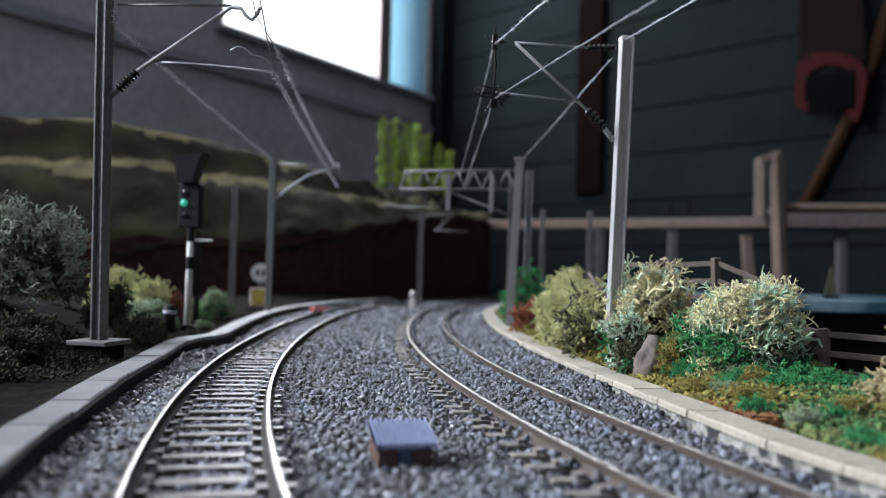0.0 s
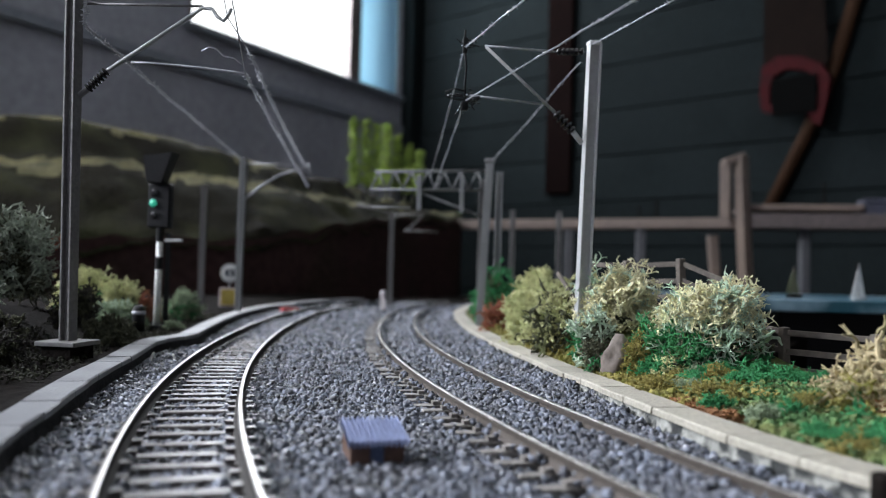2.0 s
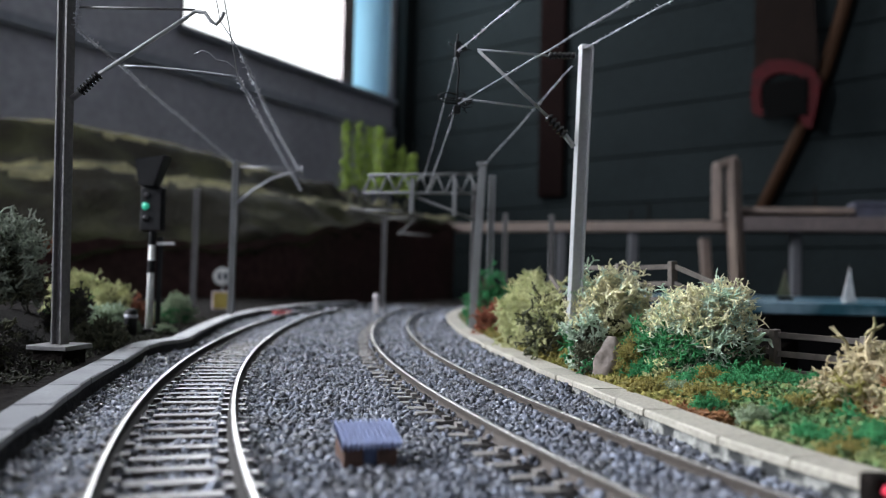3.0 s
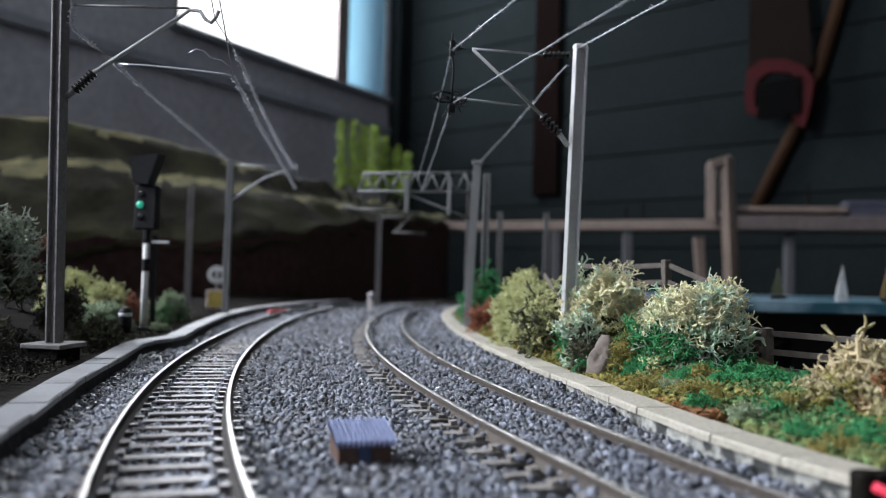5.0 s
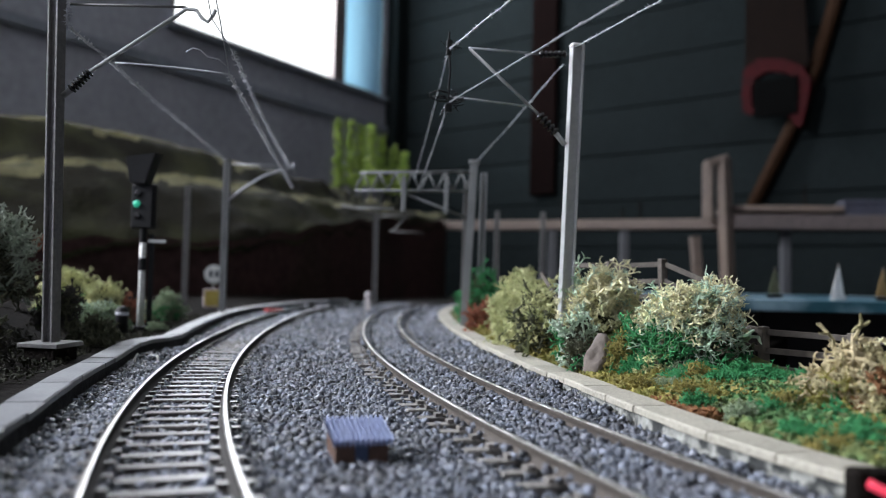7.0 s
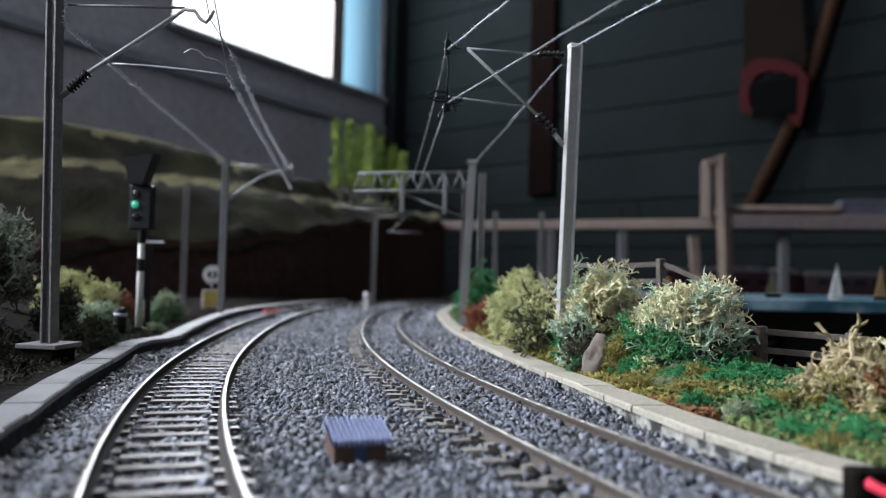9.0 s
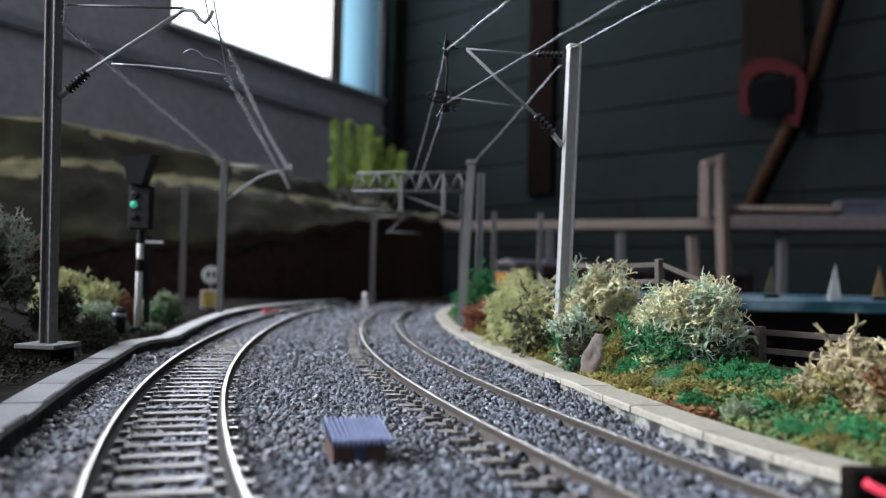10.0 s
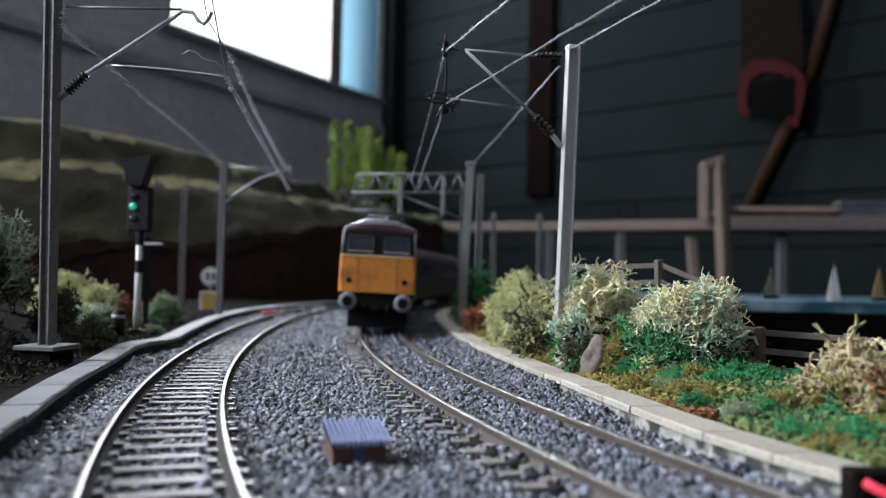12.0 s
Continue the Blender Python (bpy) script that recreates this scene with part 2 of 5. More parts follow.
def shed():
    wall = tagged(new("wall_window"), "grey painted shed wall with windows", "wall", kind="structure")
    A, O = -ALONG, -INTO
    lo, hi = 580.0, 1400.0
    # piers and strips round the openings: narrow light, mullion, main light, pier, near window
    slab("panel", C, A, O, -60, 70, 488, CEIL_Z, 0, 120, M_WALLW, wall)
    slab("panel", C, A, O, 884, 2450, 488, CEIL_Z, 0, 120, M_WALLW, wall)
    slab("panel", C, A, O, 3350, 4200, 488, CEIL_Z, 0, 120, M_WALLW, wall)
    for a, b in ((70, 884), (2450, 3350)):
        slab("panel", C, A, O, a, b, 488, lo - 14, 0, 120, M_WALLW, wall)
        slab("panel", C, A, O, a, b, hi, CEIL_Z, 0, 120, M_WALLW, wall)
    slab("panel", C, A, O, -60, 4200, FLOOR_Z, 486, 0, 120, M_WALLW, wall)
    slab("dado_rail", C, A, O, -20, 4200, 470, 492, -10, -1, M_SILL, wall)
    slab("corner_post", C, A, O, 2, 60, FLOOR_Z, CEIL_Z, -40, -1, M_BOARD, wall)
    for n, a, b, bars in (("window_1", 70, 884, (262, 312)), ("window_2", 2450, 3350, (2880, 2910))):
        w = tagged(new(n), "white-lit shed window in a worn brown frame", "window", kind="structure")
        slab("window_sill", C, A, O, a - 12, b + 12, lo - 14, lo, -14, 110, M_SILL, w)
        slab("window_frame", C, A, O, bars[0], bars[1], lo, hi, 3, 26, M_FRAME, w)
        slab("window_frame", C, A, O, a, a + 9, lo, hi, 3, 26, M_FRAME, w)
        slab("window_frame", C, A, O, b - 12, b, lo, hi, 3, 26, M_FRAME, w)
    slab("window_pane", C, A, O, 82, 262, lo, hi, 4, 7, M_PANE, bpy.data.objects["window_1"], "pale blue frosted pane")
    sky_board = slab("backdrop", C, A, O, -700, 4200, 200, 2400, 600, 610, M_SKY)
    tagged(sky_board, "bright white overcast sky outside the windows", "sky", kind="structure")
    # boarded wall
    bw = tagged(new("wall_boarded"), "dark green shed wall of horizontal boards", "wall", kind="structure")
    h = 118.0
    z = FLOOR_Z
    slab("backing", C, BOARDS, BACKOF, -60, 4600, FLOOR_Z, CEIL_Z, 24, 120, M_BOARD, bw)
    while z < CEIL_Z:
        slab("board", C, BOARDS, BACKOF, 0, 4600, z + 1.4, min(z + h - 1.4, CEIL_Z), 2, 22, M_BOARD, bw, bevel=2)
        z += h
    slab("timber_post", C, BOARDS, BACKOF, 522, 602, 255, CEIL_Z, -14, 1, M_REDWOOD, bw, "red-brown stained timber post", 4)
    # plain walls that close the shed behind
    far = C + BOARDS * 4550
    near = C - ALONG * 4150
    side = tagged(new("wall_side"), "plain grey shed wall", "wall", kind="structure")
    d = Vector((0.4, -0.92, 0)).normalized()
    slab("panel", far, d, Vector((0.92, 0.4, 0)).normalized(), -200, 4600, FLOOR_Z, CEIL_Z, 0, 100, M_WALLW, side)
    rear = tagged(new("wall_rear"), "plain grey shed wall", "wall", kind="structure")
    end = far + d * 4500
    e = (end - near)
    ln = e.length
    e.normalize()
    slab("panel", near, e, Vector((e.y, -e.x, 0)), -200, ln + 200, FLOOR_Z, CEIL_Z, 0, 100, M_WALLW, rear)
    for nm, z0, z1, m in (("floor", FLOOR_Z - 60, FLOOR_Z, M_FLOOR), ("ceiling", CEIL_Z, CEIL_Z + 60, M_CEIL)):
        bm = box(-4200, 6200, -5200, 3200, z0, z1)
        tagged(part(nm, bm, m), "plain shed " + nm, nm, kind="structure")


shed()


def saw():
    o = C + BOARDS * 1188 - BACKOF * 45
    t = thing("saw", o.x, o.y, 384, math.degrees(math.atan2(BOARDS.y, BOARDS.x)),
              "carpenter's saw with a red plastic handle hanging on the boards", "saw")
    # closed grip with an opening: outer and inner outline
    out = [(-72, 22), (-76, 60), (-72, 118), (-40, 138), (10, 130), (50, 108), (68, 76), (62, 30), (50, -22), (34, -16), (34, 8), (-52, 14)]
    hole = [(-54, 34), (-56, 72), (-48, 94), (-20, 108), (20, 98), (44, 78), (48, 48), (40, 14), (0, 18)]
    bm = bmesh.new()
    n = 24
    def along(ring, f):
        k = f * len(ring)
        i = int(k) % len(ring)
        a, b = ring[i], ring[(i + 1) % len(ring)]
        return a[0] + (b[0] - a[0]) * (k % 1), a[1] + (b[1] - a[1]) * (k % 1)
    rows = []
    for i in range(n):
        ox, oz = along(out, i / n)
        ang = math.atan2(oz - 62, ox)
        best = min((along(hole, k / 48) for k in range(48)), key=lambda q: abs((math.atan2(q[1] - 62, q[0]) - ang + math.pi) % (2 * math.pi) - math.pi))
        rows.append([bm.verts.new(v) for v in ((ox, -12, oz), (best[0], -12, best[1]), (best[0], 10, best[1]), (ox, 10, oz))])
    for a, b in zip(rows, rows[1:] + rows[:1]):
        for k in range(4):
            j = (k + 1) % 4
            bm.faces.new((a[k], a[j], b[j], b[k]))
    bmesh.ops.recalc_face_normals(bm, faces=bm.faces[:])
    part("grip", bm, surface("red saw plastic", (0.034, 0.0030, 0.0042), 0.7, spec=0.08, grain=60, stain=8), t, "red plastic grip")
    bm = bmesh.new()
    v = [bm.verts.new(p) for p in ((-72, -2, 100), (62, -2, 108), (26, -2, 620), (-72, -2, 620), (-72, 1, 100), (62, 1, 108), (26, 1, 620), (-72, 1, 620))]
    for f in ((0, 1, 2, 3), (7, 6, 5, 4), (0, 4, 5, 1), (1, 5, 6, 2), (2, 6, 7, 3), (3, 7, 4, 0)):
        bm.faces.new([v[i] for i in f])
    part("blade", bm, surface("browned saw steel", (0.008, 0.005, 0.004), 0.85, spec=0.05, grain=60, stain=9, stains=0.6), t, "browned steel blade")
    bm = box(-50, 44, -15, -8, 6, 88, 3)
    part("grip_insert", bm, surface("dull black inside", (0.003, 0.003, 0.003), 0.9, spec=0.02), t, "black inside of the grip")
    p = C + BOARDS * 1242 - BACKOF * 15
    s = thing("broom_handle", p.x, p.y, 0, math.degrees(math.atan2(BOARDS.y, BOARDS.x)), "leaning varnished wooden handle on the boarded wall", "handle")
    bm = bmesh.new()
    tube([(-128, 0, 180), (-33, 0, 376), (13, 0, 495), (52, 0, 634), (72, 0, 720)], 14.5, 12, bm)
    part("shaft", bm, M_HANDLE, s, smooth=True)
    part("end_cap", tube([(72, 0, 720), (76, 0, 736)], 16, 12), M_BLACK, s, "black end cap", smooth=True)


saw()


def deck():
    """The far lifting deck of bare timber on posts."""
    t = thing("timber_deck", 6, 0, -6, 0, "bare softwood deck on thin posts at the far side", "shelf")
    def beam(name, a, b, w, h, m=M_PINE, bev=2, label=""):
        a, b = Vector(a), Vector(b)
        d = b - a
        bm = box(0, d.length, -w / 2, w / 2, -h / 2, h / 2, bev)
        bm.transform(Matrix.Translation(a) @ d.to_track_quat("X", "Z").to_matrix().to_4x4())
        return part(name, bm, m, t, label)
    beam("front_beam", (-60, 1330, 117), (392, 1112, 116), 18, 15)
    beam("front_beam", (384, 1106, 118), (900, 985, 118), 20, 20, surface("aged softwood", (0.09, 0.07, 0.067), 0.7, grain=160, stain=12))
    beam("deck_board", (392, 1150, 138), (545, 1122, 138), 90, 8)
    beam("deck_board", (-60, 1400, 121), (900, 1090, 121), 130, 6, M_BROWN)
    beam("upright", (376, 1094, 206), (392, 1102, -60), 15, 16)
    beam("upright", (356, 1096, 198), (357, 1098, 120), 14, 13)
    beam("cross_piece", (352, 1092, 196), (382, 1096, 207), 14, 11)
    beam("upright", (356, 1150, 100), (368, 1150, -60), 13, 14)
    for x, y in ((470, 1110), (160, 1225), (620, 1060), (260, 1180)):
        beam("post", (x, y, 110), (x, y, -60), 13, 13, surface("grey post", (0.08, 0.08, 0.088), 0.7))


deck()


def deck_things():
    for x, y, h in ((300, 1225, 34), (276, 1240, 24), (512, 1130, 36)):
        t = thing("model_post", x, y, 118 if x < 400 else 136, 0, "thin dark model post standing on the far deck", "post", "deck posts")
        part("pole", lathe([(2.2, 0), (1.6, h)], 8), M_EARTH, t)
        part("foot", box(-4, 4, -4, 4, -0.2, 2.5, 0.4), M_EARTH, t)
    t = thing("storage_box", 616, 1085, 118, -14, "dull indigo box lying on the far deck", "box")
    m = surface("dull indigo card", (0.035, 0.036, 0.055), 0.8, grain=90, stain=14)
    part("body", box(-68, 90, -20, 20, 0, 20, 1.5), m, t)
    part("lid", box(-70, 92, -22, 22, 20.2, 27, 1.5), m, t)


deck_things()

# ---- the layout board, ballast, kerbs ----
def baseboard():
    edge = [(-1000, -420), (105, -420), (112, 150), (120, 330), (330, 700), (880, 980), (3080, -860), (3260, -640), (1000, 1270), (520, 1440), (-900, 1440), (-1000, 900)]
    bm = bmesh.new()
    face = bm.faces.new([bm.verts.new((x, y, -8)) for x, y in edge])
    low = bmesh.ops.extrude_face_region(bm, geom=[face])
    for v in low["geom"]:
        if isinstance(v, bmesh.types.BMVert):
            v.co.z = -42
    bmesh.ops.recalc_face_normals(bm, faces=bm.faces[:])
    board = tagged(part("baseboard", bm, M_EARTH), "dark layout baseboard under the tracks", "baseboard", kind="structure")
    for x, y in ((-850, -300), (60, -300), (-850, 1300), (480, 1300), (2900, -600)):
        part("trestle_leg", box(x - 25, x + 25, y - 25, y + 25, FLOOR_Z, -42, 2), M_PINE, board)


baseboard()


def bed_height(x, y):
    return -4.6 + 0.5 * noise.noise(Vector((x * 0.08, y * 0.08, 3))) + 0.35 * noise.noise(Vector((x * 0.35, y * 0.35, 7)))


def ballast_bed():
    def xs(y):
        return (float(np.interp(y, [p[1] for p in KERB_L], [p[0] for p in KERB_L])) - 3,
                float(np.interp(y, [p[1] for p in KERB_R], [p[0] for p in KERB_R])) + (3 if y > 100 else 16))
    verts, faces, n = [], [], 70
    ys = [-60 + 3.0 * i for i in range(140)] + [360 + 10.0 * i for i in range(48)]
    for y in ys:
        a, b = xs(y)
        for i in range(n + 1):
            x = a + (b - a) * i / n
            verts.append((x, y, bed_height(x, y)))
    for j in range(len(ys) - 1):
        for i in range(n):
            k = j * (n + 1) + i
            faces.append((k, k + 1, k + n + 2, k + n + 1))
    tagged(raw("ground", verts, faces, M_BED, smooth=True), "grey ballast bed between the kerbs", "ground", kind="structure")


KERB_R = [(51, 96), (50, 98), (45, 111), (41, 124), (37, 143), (32, 171), (25, 208), (18, 250), (12, 290), (4, 361), (-2, 450), (-4, 540), (2, 640), (14, 720), (34, 800)]
KERB_L = [(-30, 20), (-46, 62), (-62, 112), (-66, 128), (-72, 149), (-79, 176), (-87, 212), (-93, 236), (-98.5, 260), (-98.0, 268), (-94.6, 283), (-101, 316), (-112, 373), (-124, 450), (-131, 530), (-128, 620), (-118, 700), (-95, 800)]


ballast_bed()


def at_run(line, s):
    """The place and heading at s mm along a line of corners."""
    for a, b in zip(line, line[1:]):
        d = math.hypot(b[0] - a[0], b[1] - a[1])
        if s <= d or b is line[-1]:
            f = s / d
            return a[0] + (b[0] - a[0]) * f, a[1] + (b[1] - a[1]) * f, math.atan2(b[0] - a[0], b[1] - a[1])
        s -= d


def run_length(line):
    return sum(math.hypot(b[0] - a[0], b[1] - a[1]) for a, b in zip(line, line[1:]))


def kerb(name, line, side, top, wide, stone, face, cap, label):
    """A low retaining wall with coping stones. side: +1 when the ground lies to the right of the line."""
    w = tagged(new(name), label, "kerb", kind="structure")
    rng = random.Random(5 if side > 0 else 6)
    total = run_length(line)
    pts = [at_run(line, s) for s in np.arange(0, total, 3.0)]
    bm = bmesh.new()
    rows = []
    for i, (x, y, th) in enumerate(pts):
        c, s = math.cos(th) * side, -math.sin(th) * side
        row = []
        for o, z in ((1.6, top - 1.0), (0.7, top - 1.6), (0.5, top - 3.2), (0.3, top - 5), (0.2, top - 9), (wide - 0.5, top - 9), (wide - 0.5, top - 1.0)):
            k = 0.55 * noise.noise(Vector((x * 0.5, y * 0.5, z * 0.9))) if o < 1 else 0
            row.append(bm.verts.new((x + c * (o + k), y + s * (o + k), z)))
        rows.append(row)
    for a, b in zip(rows, rows[1:]):
        for k in range(len(a) - 1):
            bm.faces.new((a[k], b[k], b[k + 1], a[k + 1]))
    bmesh.ops.recalc_face_normals(bm, faces=bm.faces[:])
    part("wall_face", bm, face, w, "rough stone face, stained, darker for shade on the left kerb", smooth=True)
    s = 0.0
    while s < total - stone:
        n = stone * rng.uniform(0.86, 1.15)
        a, b = at_run(line, s + 0.12), at_run(line, s + n - 0.14)
        e0, e1 = rng.uniform(-0.18, 0.18), rng.uniform(-0.12, 0.12)
        bm = bmesh.new()
        q = []
        for (x, y, th), e in ((a, e0), (b, e0)):
            c, sn = math.cos(th) * side, -math.sin(th) * side
            for o, z in ((e - 0.3, top - 1.3), (e - 0.3, top - 0.25), (e, top + e1 * 0.6), (wide, top + e1 * 0.6), (wide, top - 1.3)):
                q.append(bm.verts.new((x + c * o, y + sn * o, z)))
        for k in range(5):
            j = (k + 1) % 5
            bm.faces.new((q[k], q[k + 5], q[j + 5], q[j]))
        bm.faces.new(q[:5])
        bm.faces.new(q[5:][::-1])
        bmesh.ops.recalc_face_normals(bm, faces=bm.faces[:])
        part("coping_stone", bm, cap, w)
        s += n


kerb("kerb_right", KERB_R, 1, 1.0, 7.2, 13.5, M_KFACE, M_KERB, "low stone kerb with pale concrete coping")
kerb("kerb_left", KERB_L, -1, 1.0, 6.0, 12.0, M_KFACE_SHADED, M_KERB_GREY, "low stone kerb with grey coping slabs")


# ---- tracks ----
RAIL = [(-0.32, -0.02), (0.0, 0.0), (0.32, -0.02), (0.40, -0.06), (0.44, -0.16), (0.44, -0.75), (0.16, -0.95), (0.16, -2.1), (1.0, -2.35), (1.0, -2.6), (-1.0, -2.6), (-1.0, -2.35), (-0.16, -2.1), (-0.16, -0.95), (-0.44, -0.75), (-0.44, -0.16), (-0.40, -0.06)]


def track(line, label, s0, s1, pitch, phase, timber, web):
    t = thing("railway_track", 0, 0, 0, 0, label, "track", "running lines")
    run = [p for p in line if s0 <= p[2] <= min(s1, 700)] + [p for p in line if 700 < p[2] <= s1][::8]
    for off in (-8.6, 8.6):
        pts = [(x + math.cos(th) * off, y - math.sin(th) * off, 0, th) for x, y, s, th in run]
        bm = sweep(pts, RAIL)
        bm.faces.ensure_lookup_table()
        for f in bm.faces:
            f.material_index = 0 if f.calc_center_median().z > -0.3 else 1
        part("rail", bm, [M_RAIL, web], t, "worn bright rail head over rusty web", smooth=True)
    # one sleeper with its four chairs
    def sleeper_mesh(seed):
        rng = random.Random(seed)
        bm = box(-15.0, 15.0, -1.4, 1.4, -4.9, -2.9, 0.3)
        for v in bm.verts:
            v.co += Vector((rng.uniform(-0.25, 0.25) if abs(v.co.x) > 14 else 0, rng.uniform(-0.08, 0.08), rng.uniform(-0.08, 0.06)))
        for x in (-10.3, -6.9, 6.9, 10.3):
            box(x - 0.7, x + 0.7, -0.9, 0.9, -3.0, -2.2, 0, bm)
        return mesh_of("sleeper", bm, timber)
    kinds = [sleeper_mesh(k) for k in range(5)]
    rng = random.Random(3)
    s = s0 + phase
    while s < min(s1, 1450) - 4:
        x, y, _, th = on_line(line, s)
        part("sleeper", kinds[rng.randrange(5)], None, t, at=pose((x + rng.uniform(-0.2, 0.2)) * MM, y * MM, rng.uniform(-0.15, 0.1) * MM, 0, rng.uniform(-0.6, 0.6), -math.degrees(th) + rng.uniform(-1.2, 1.2)))
        s += pitch
    if s < s1 - 4:      # far round the loop
        verts, faces = [], []
        while s < s1 - 4:
            x, y, _, th = on_line(line, s)
            c, n = math.cos(th), math.sin(th)
            k = len(verts)
            verts += [(x + c * a + n * b, y - n * a + c * b, z) for a in (-15, 15) for b in (-1.5, 1.5) for z in (-8, -2.9)]
            faces += [tuple(k + i for i in f) for f in ((0, 1, 3, 2), (4, 6, 7, 5), (0, 4, 5, 1), (2, 3, 7, 6), (1, 5, 7, 3))]
            s += pitch
        tagged(raw("far_sleepers", verts, faces, timber, t), kind="stuff")
    return t


track(LEFT, "curved railway track with bright rails and grey-brown sleepers", -140, 1050, 7.3, 2.0, M_SLEEPER, M_RUST_SHADED)
track(RIGHT, "curved railway track with bright rails half sunk in ballast", -200, 4690, 7.3, 2.0, M_SLEEPER_PALE, M_RUST)


def stones():
    """Loose ballast, thick near the camera and thinner away."""
    rng = np.random.default_rng(4)
    left = np.array([(p[0], p[1], p[3]) for p in LEFT])
    right = np.array([(p[0], p[1], p[3]) for p in RIGHT])
    cube = np.array([(x, y, z) for x in (-1, 1) for y in (-1, 1) for z in (-1, 1)], float)
    quads = np.array([(0, 1, 3, 2), (4, 6, 7, 5), (0, 4, 5, 1), (2, 3, 7, 6), (0, 2, 6, 4), (1, 5, 7, 3)])

    def kerb_x(line, y):
        a = np.array(line)
        return np.interp(y, a[:, 1], a[:, 0])

    def strew(n, y0, y1, size, name, label):
        y = y0 + (y1 - y0) * rng.random(n)
        lo, hi = kerb_x(KERB_L, y) + 0.5, kerb_x(KERB_R, y) - 0.5
        x = lo + (hi - lo) * rng.random(n)
        z = np.full(n, -4.3)
        keep = np.ones(n, bool)
        for k, ln in enumerate((left, right)):
            i = np.clip(np.searchsorted(ln[:, 1], y), 0, len(ln) - 1)
            off = (x - ln[i, 0]) * np.cos(ln[i, 2])
            keep &= np.abs(np.abs(off) - 8.6) > (1.1 if k == 0 else 0.7)
            inside = np.abs(off) < 7.6
            under = np.abs(off) < 15.0
            z = np.where(under, -4.55 + 0.75 * rng.random(n), z)
            if k == 0:
                keep &= ~(inside & (rng.random(n) < 0.15))
                z = np.where(inside, -4.4 + 0.75 * rng.random(n) + 1.0 * np.clip((y - 300) / 60, 0, 1), z)
                z = np.where(inside & (np.abs(off) > 5.6), z + 0.55, z)
            else:
                z = np.where(inside, z + 1.15, z)
                by_rail = (np.abs(np.abs(off) - 8.6) < 2.6) & (off > -9.5)
                z = np.where(by_rail, -2.5 + 0.9 * rng.random(n), z)
            if k == 1:
                z = np.where((off > 10.6) & (off < 40), z + 0.45, z)
            if k == 1:
                keep &= ~((off > -15) & (off < -9.7) & (rng.random(n) < 0.8))
            shoulder = (np.abs(off) > 10) & under
            z = np.where(shoulder, -3.55 + 0.9 * rng.random(n), z) if k == 0 else np.where(shoulder & ~by_rail, -4.3 + 0.93 * rng.random(n), z)
        free = (z == -4.3) | (np.abs(z + 3.85) < 1e-6)
        mound = np.array([noise.noise(Vector((a * 0.05, b * 0.05, 1))) for a, b in zip(x, y)])
        z = np.where(free, z + 0.15 + 1.2 * rng.random(n) + 0.5 * mound, z)
        near = np.clip(1 - (hi - x) / 7.0, 0, 1)
        ragged = np.array([noise.noise(Vector((a * 0.16, b * 0.16, 8))) for a, b in zip(x, y)])
        z = z + near * (1.9 + 2.4 * ragged) * np.where(y > 150, 0.8, 0.2)
        x, y, z = x[keep], y[keep], z[keep]
        m = len(x)
        r = size * (0.42 + 0.95 * rng.random(m) ** 2.2)
        shape = cube[None] * (1 + 0.9 * (rng.random((m, 8, 3)) - 0.5)) * (0.38 + 0.85 * rng.random((m, 1, 3)))
        q = rng.normal(size=(m, 4))
        q /= np.linalg.norm(q, axis=1, keepdims=True)
        w, a, b, c = q.T
        R = np.stack([np.stack([1 - 2 * (b * b + c * c), 2 * (a * b - w * c), 2 * (a * c + w * b)], -1),
                      np.stack([2 * (a * b + w * c), 1 - 2 * (a * a + c * c), 2 * (b * c - w * a)], -1),
                      np.stack([2 * (a * c - w * b), 2 * (b * c + w * a), 1 - 2 * (a * a + b * b)], -1)], 1)
        v = np.einsum("nij,nkj->nki", R, shape) * (r * 0.5)[:, None, None] + np.stack([x, y, z], 1)[:, None]
        f = (quads[None] + 8 * np.arange(m)[:, None, None]).reshape(-1, 4)
        v = v.reshape(-1, 3) * MM
        me = bpy.data.meshes.new(name)
        me.vertices.add(len(v))
        me.vertices.foreach_set("co", v.ravel())
        me.loops.add(f.size)
        me.loops.foreach_set("vertex_index", f.ravel().astype(np.int32))
        me.polygons.add(len(f))
        me.polygons.foreach_set("loop_start", np.arange(0, f.size, 4, dtype=np.int32))
        me.update(calc_edges=True)
        me.materials.append(M_STONE)
        tagged(part(name, me, M_STONE), label, "ballast", kind="stuff")

    strew(105000, 55, 240, 0.92, "ballast_stones", "loose grey crushed-stone ballast around the tracks")
    strew(46000, 240, 460, 1.15, "ballast_stones", "loose grey crushed-stone ballast around the tracks")
    strew(7000, 460, 800, 2.4, "ballast_stones", "loose grey crushed-stone ballast around the tracks")


stones()

# ---- overhead line ----
def h_section(height, w, d, tf, tw):
    bm = box(-w / 2, w / 2, -d / 2, -d / 2 + tf, 0, height, 0.1)
    box(-w / 2, w / 2, d / 2 - tf, d / 2, 0, height, 0.1, bm)
    box(-tw / 2, tw / 2, -d / 2 + tf, d / 2 - tf, 0, height, 0, bm)
    return bm


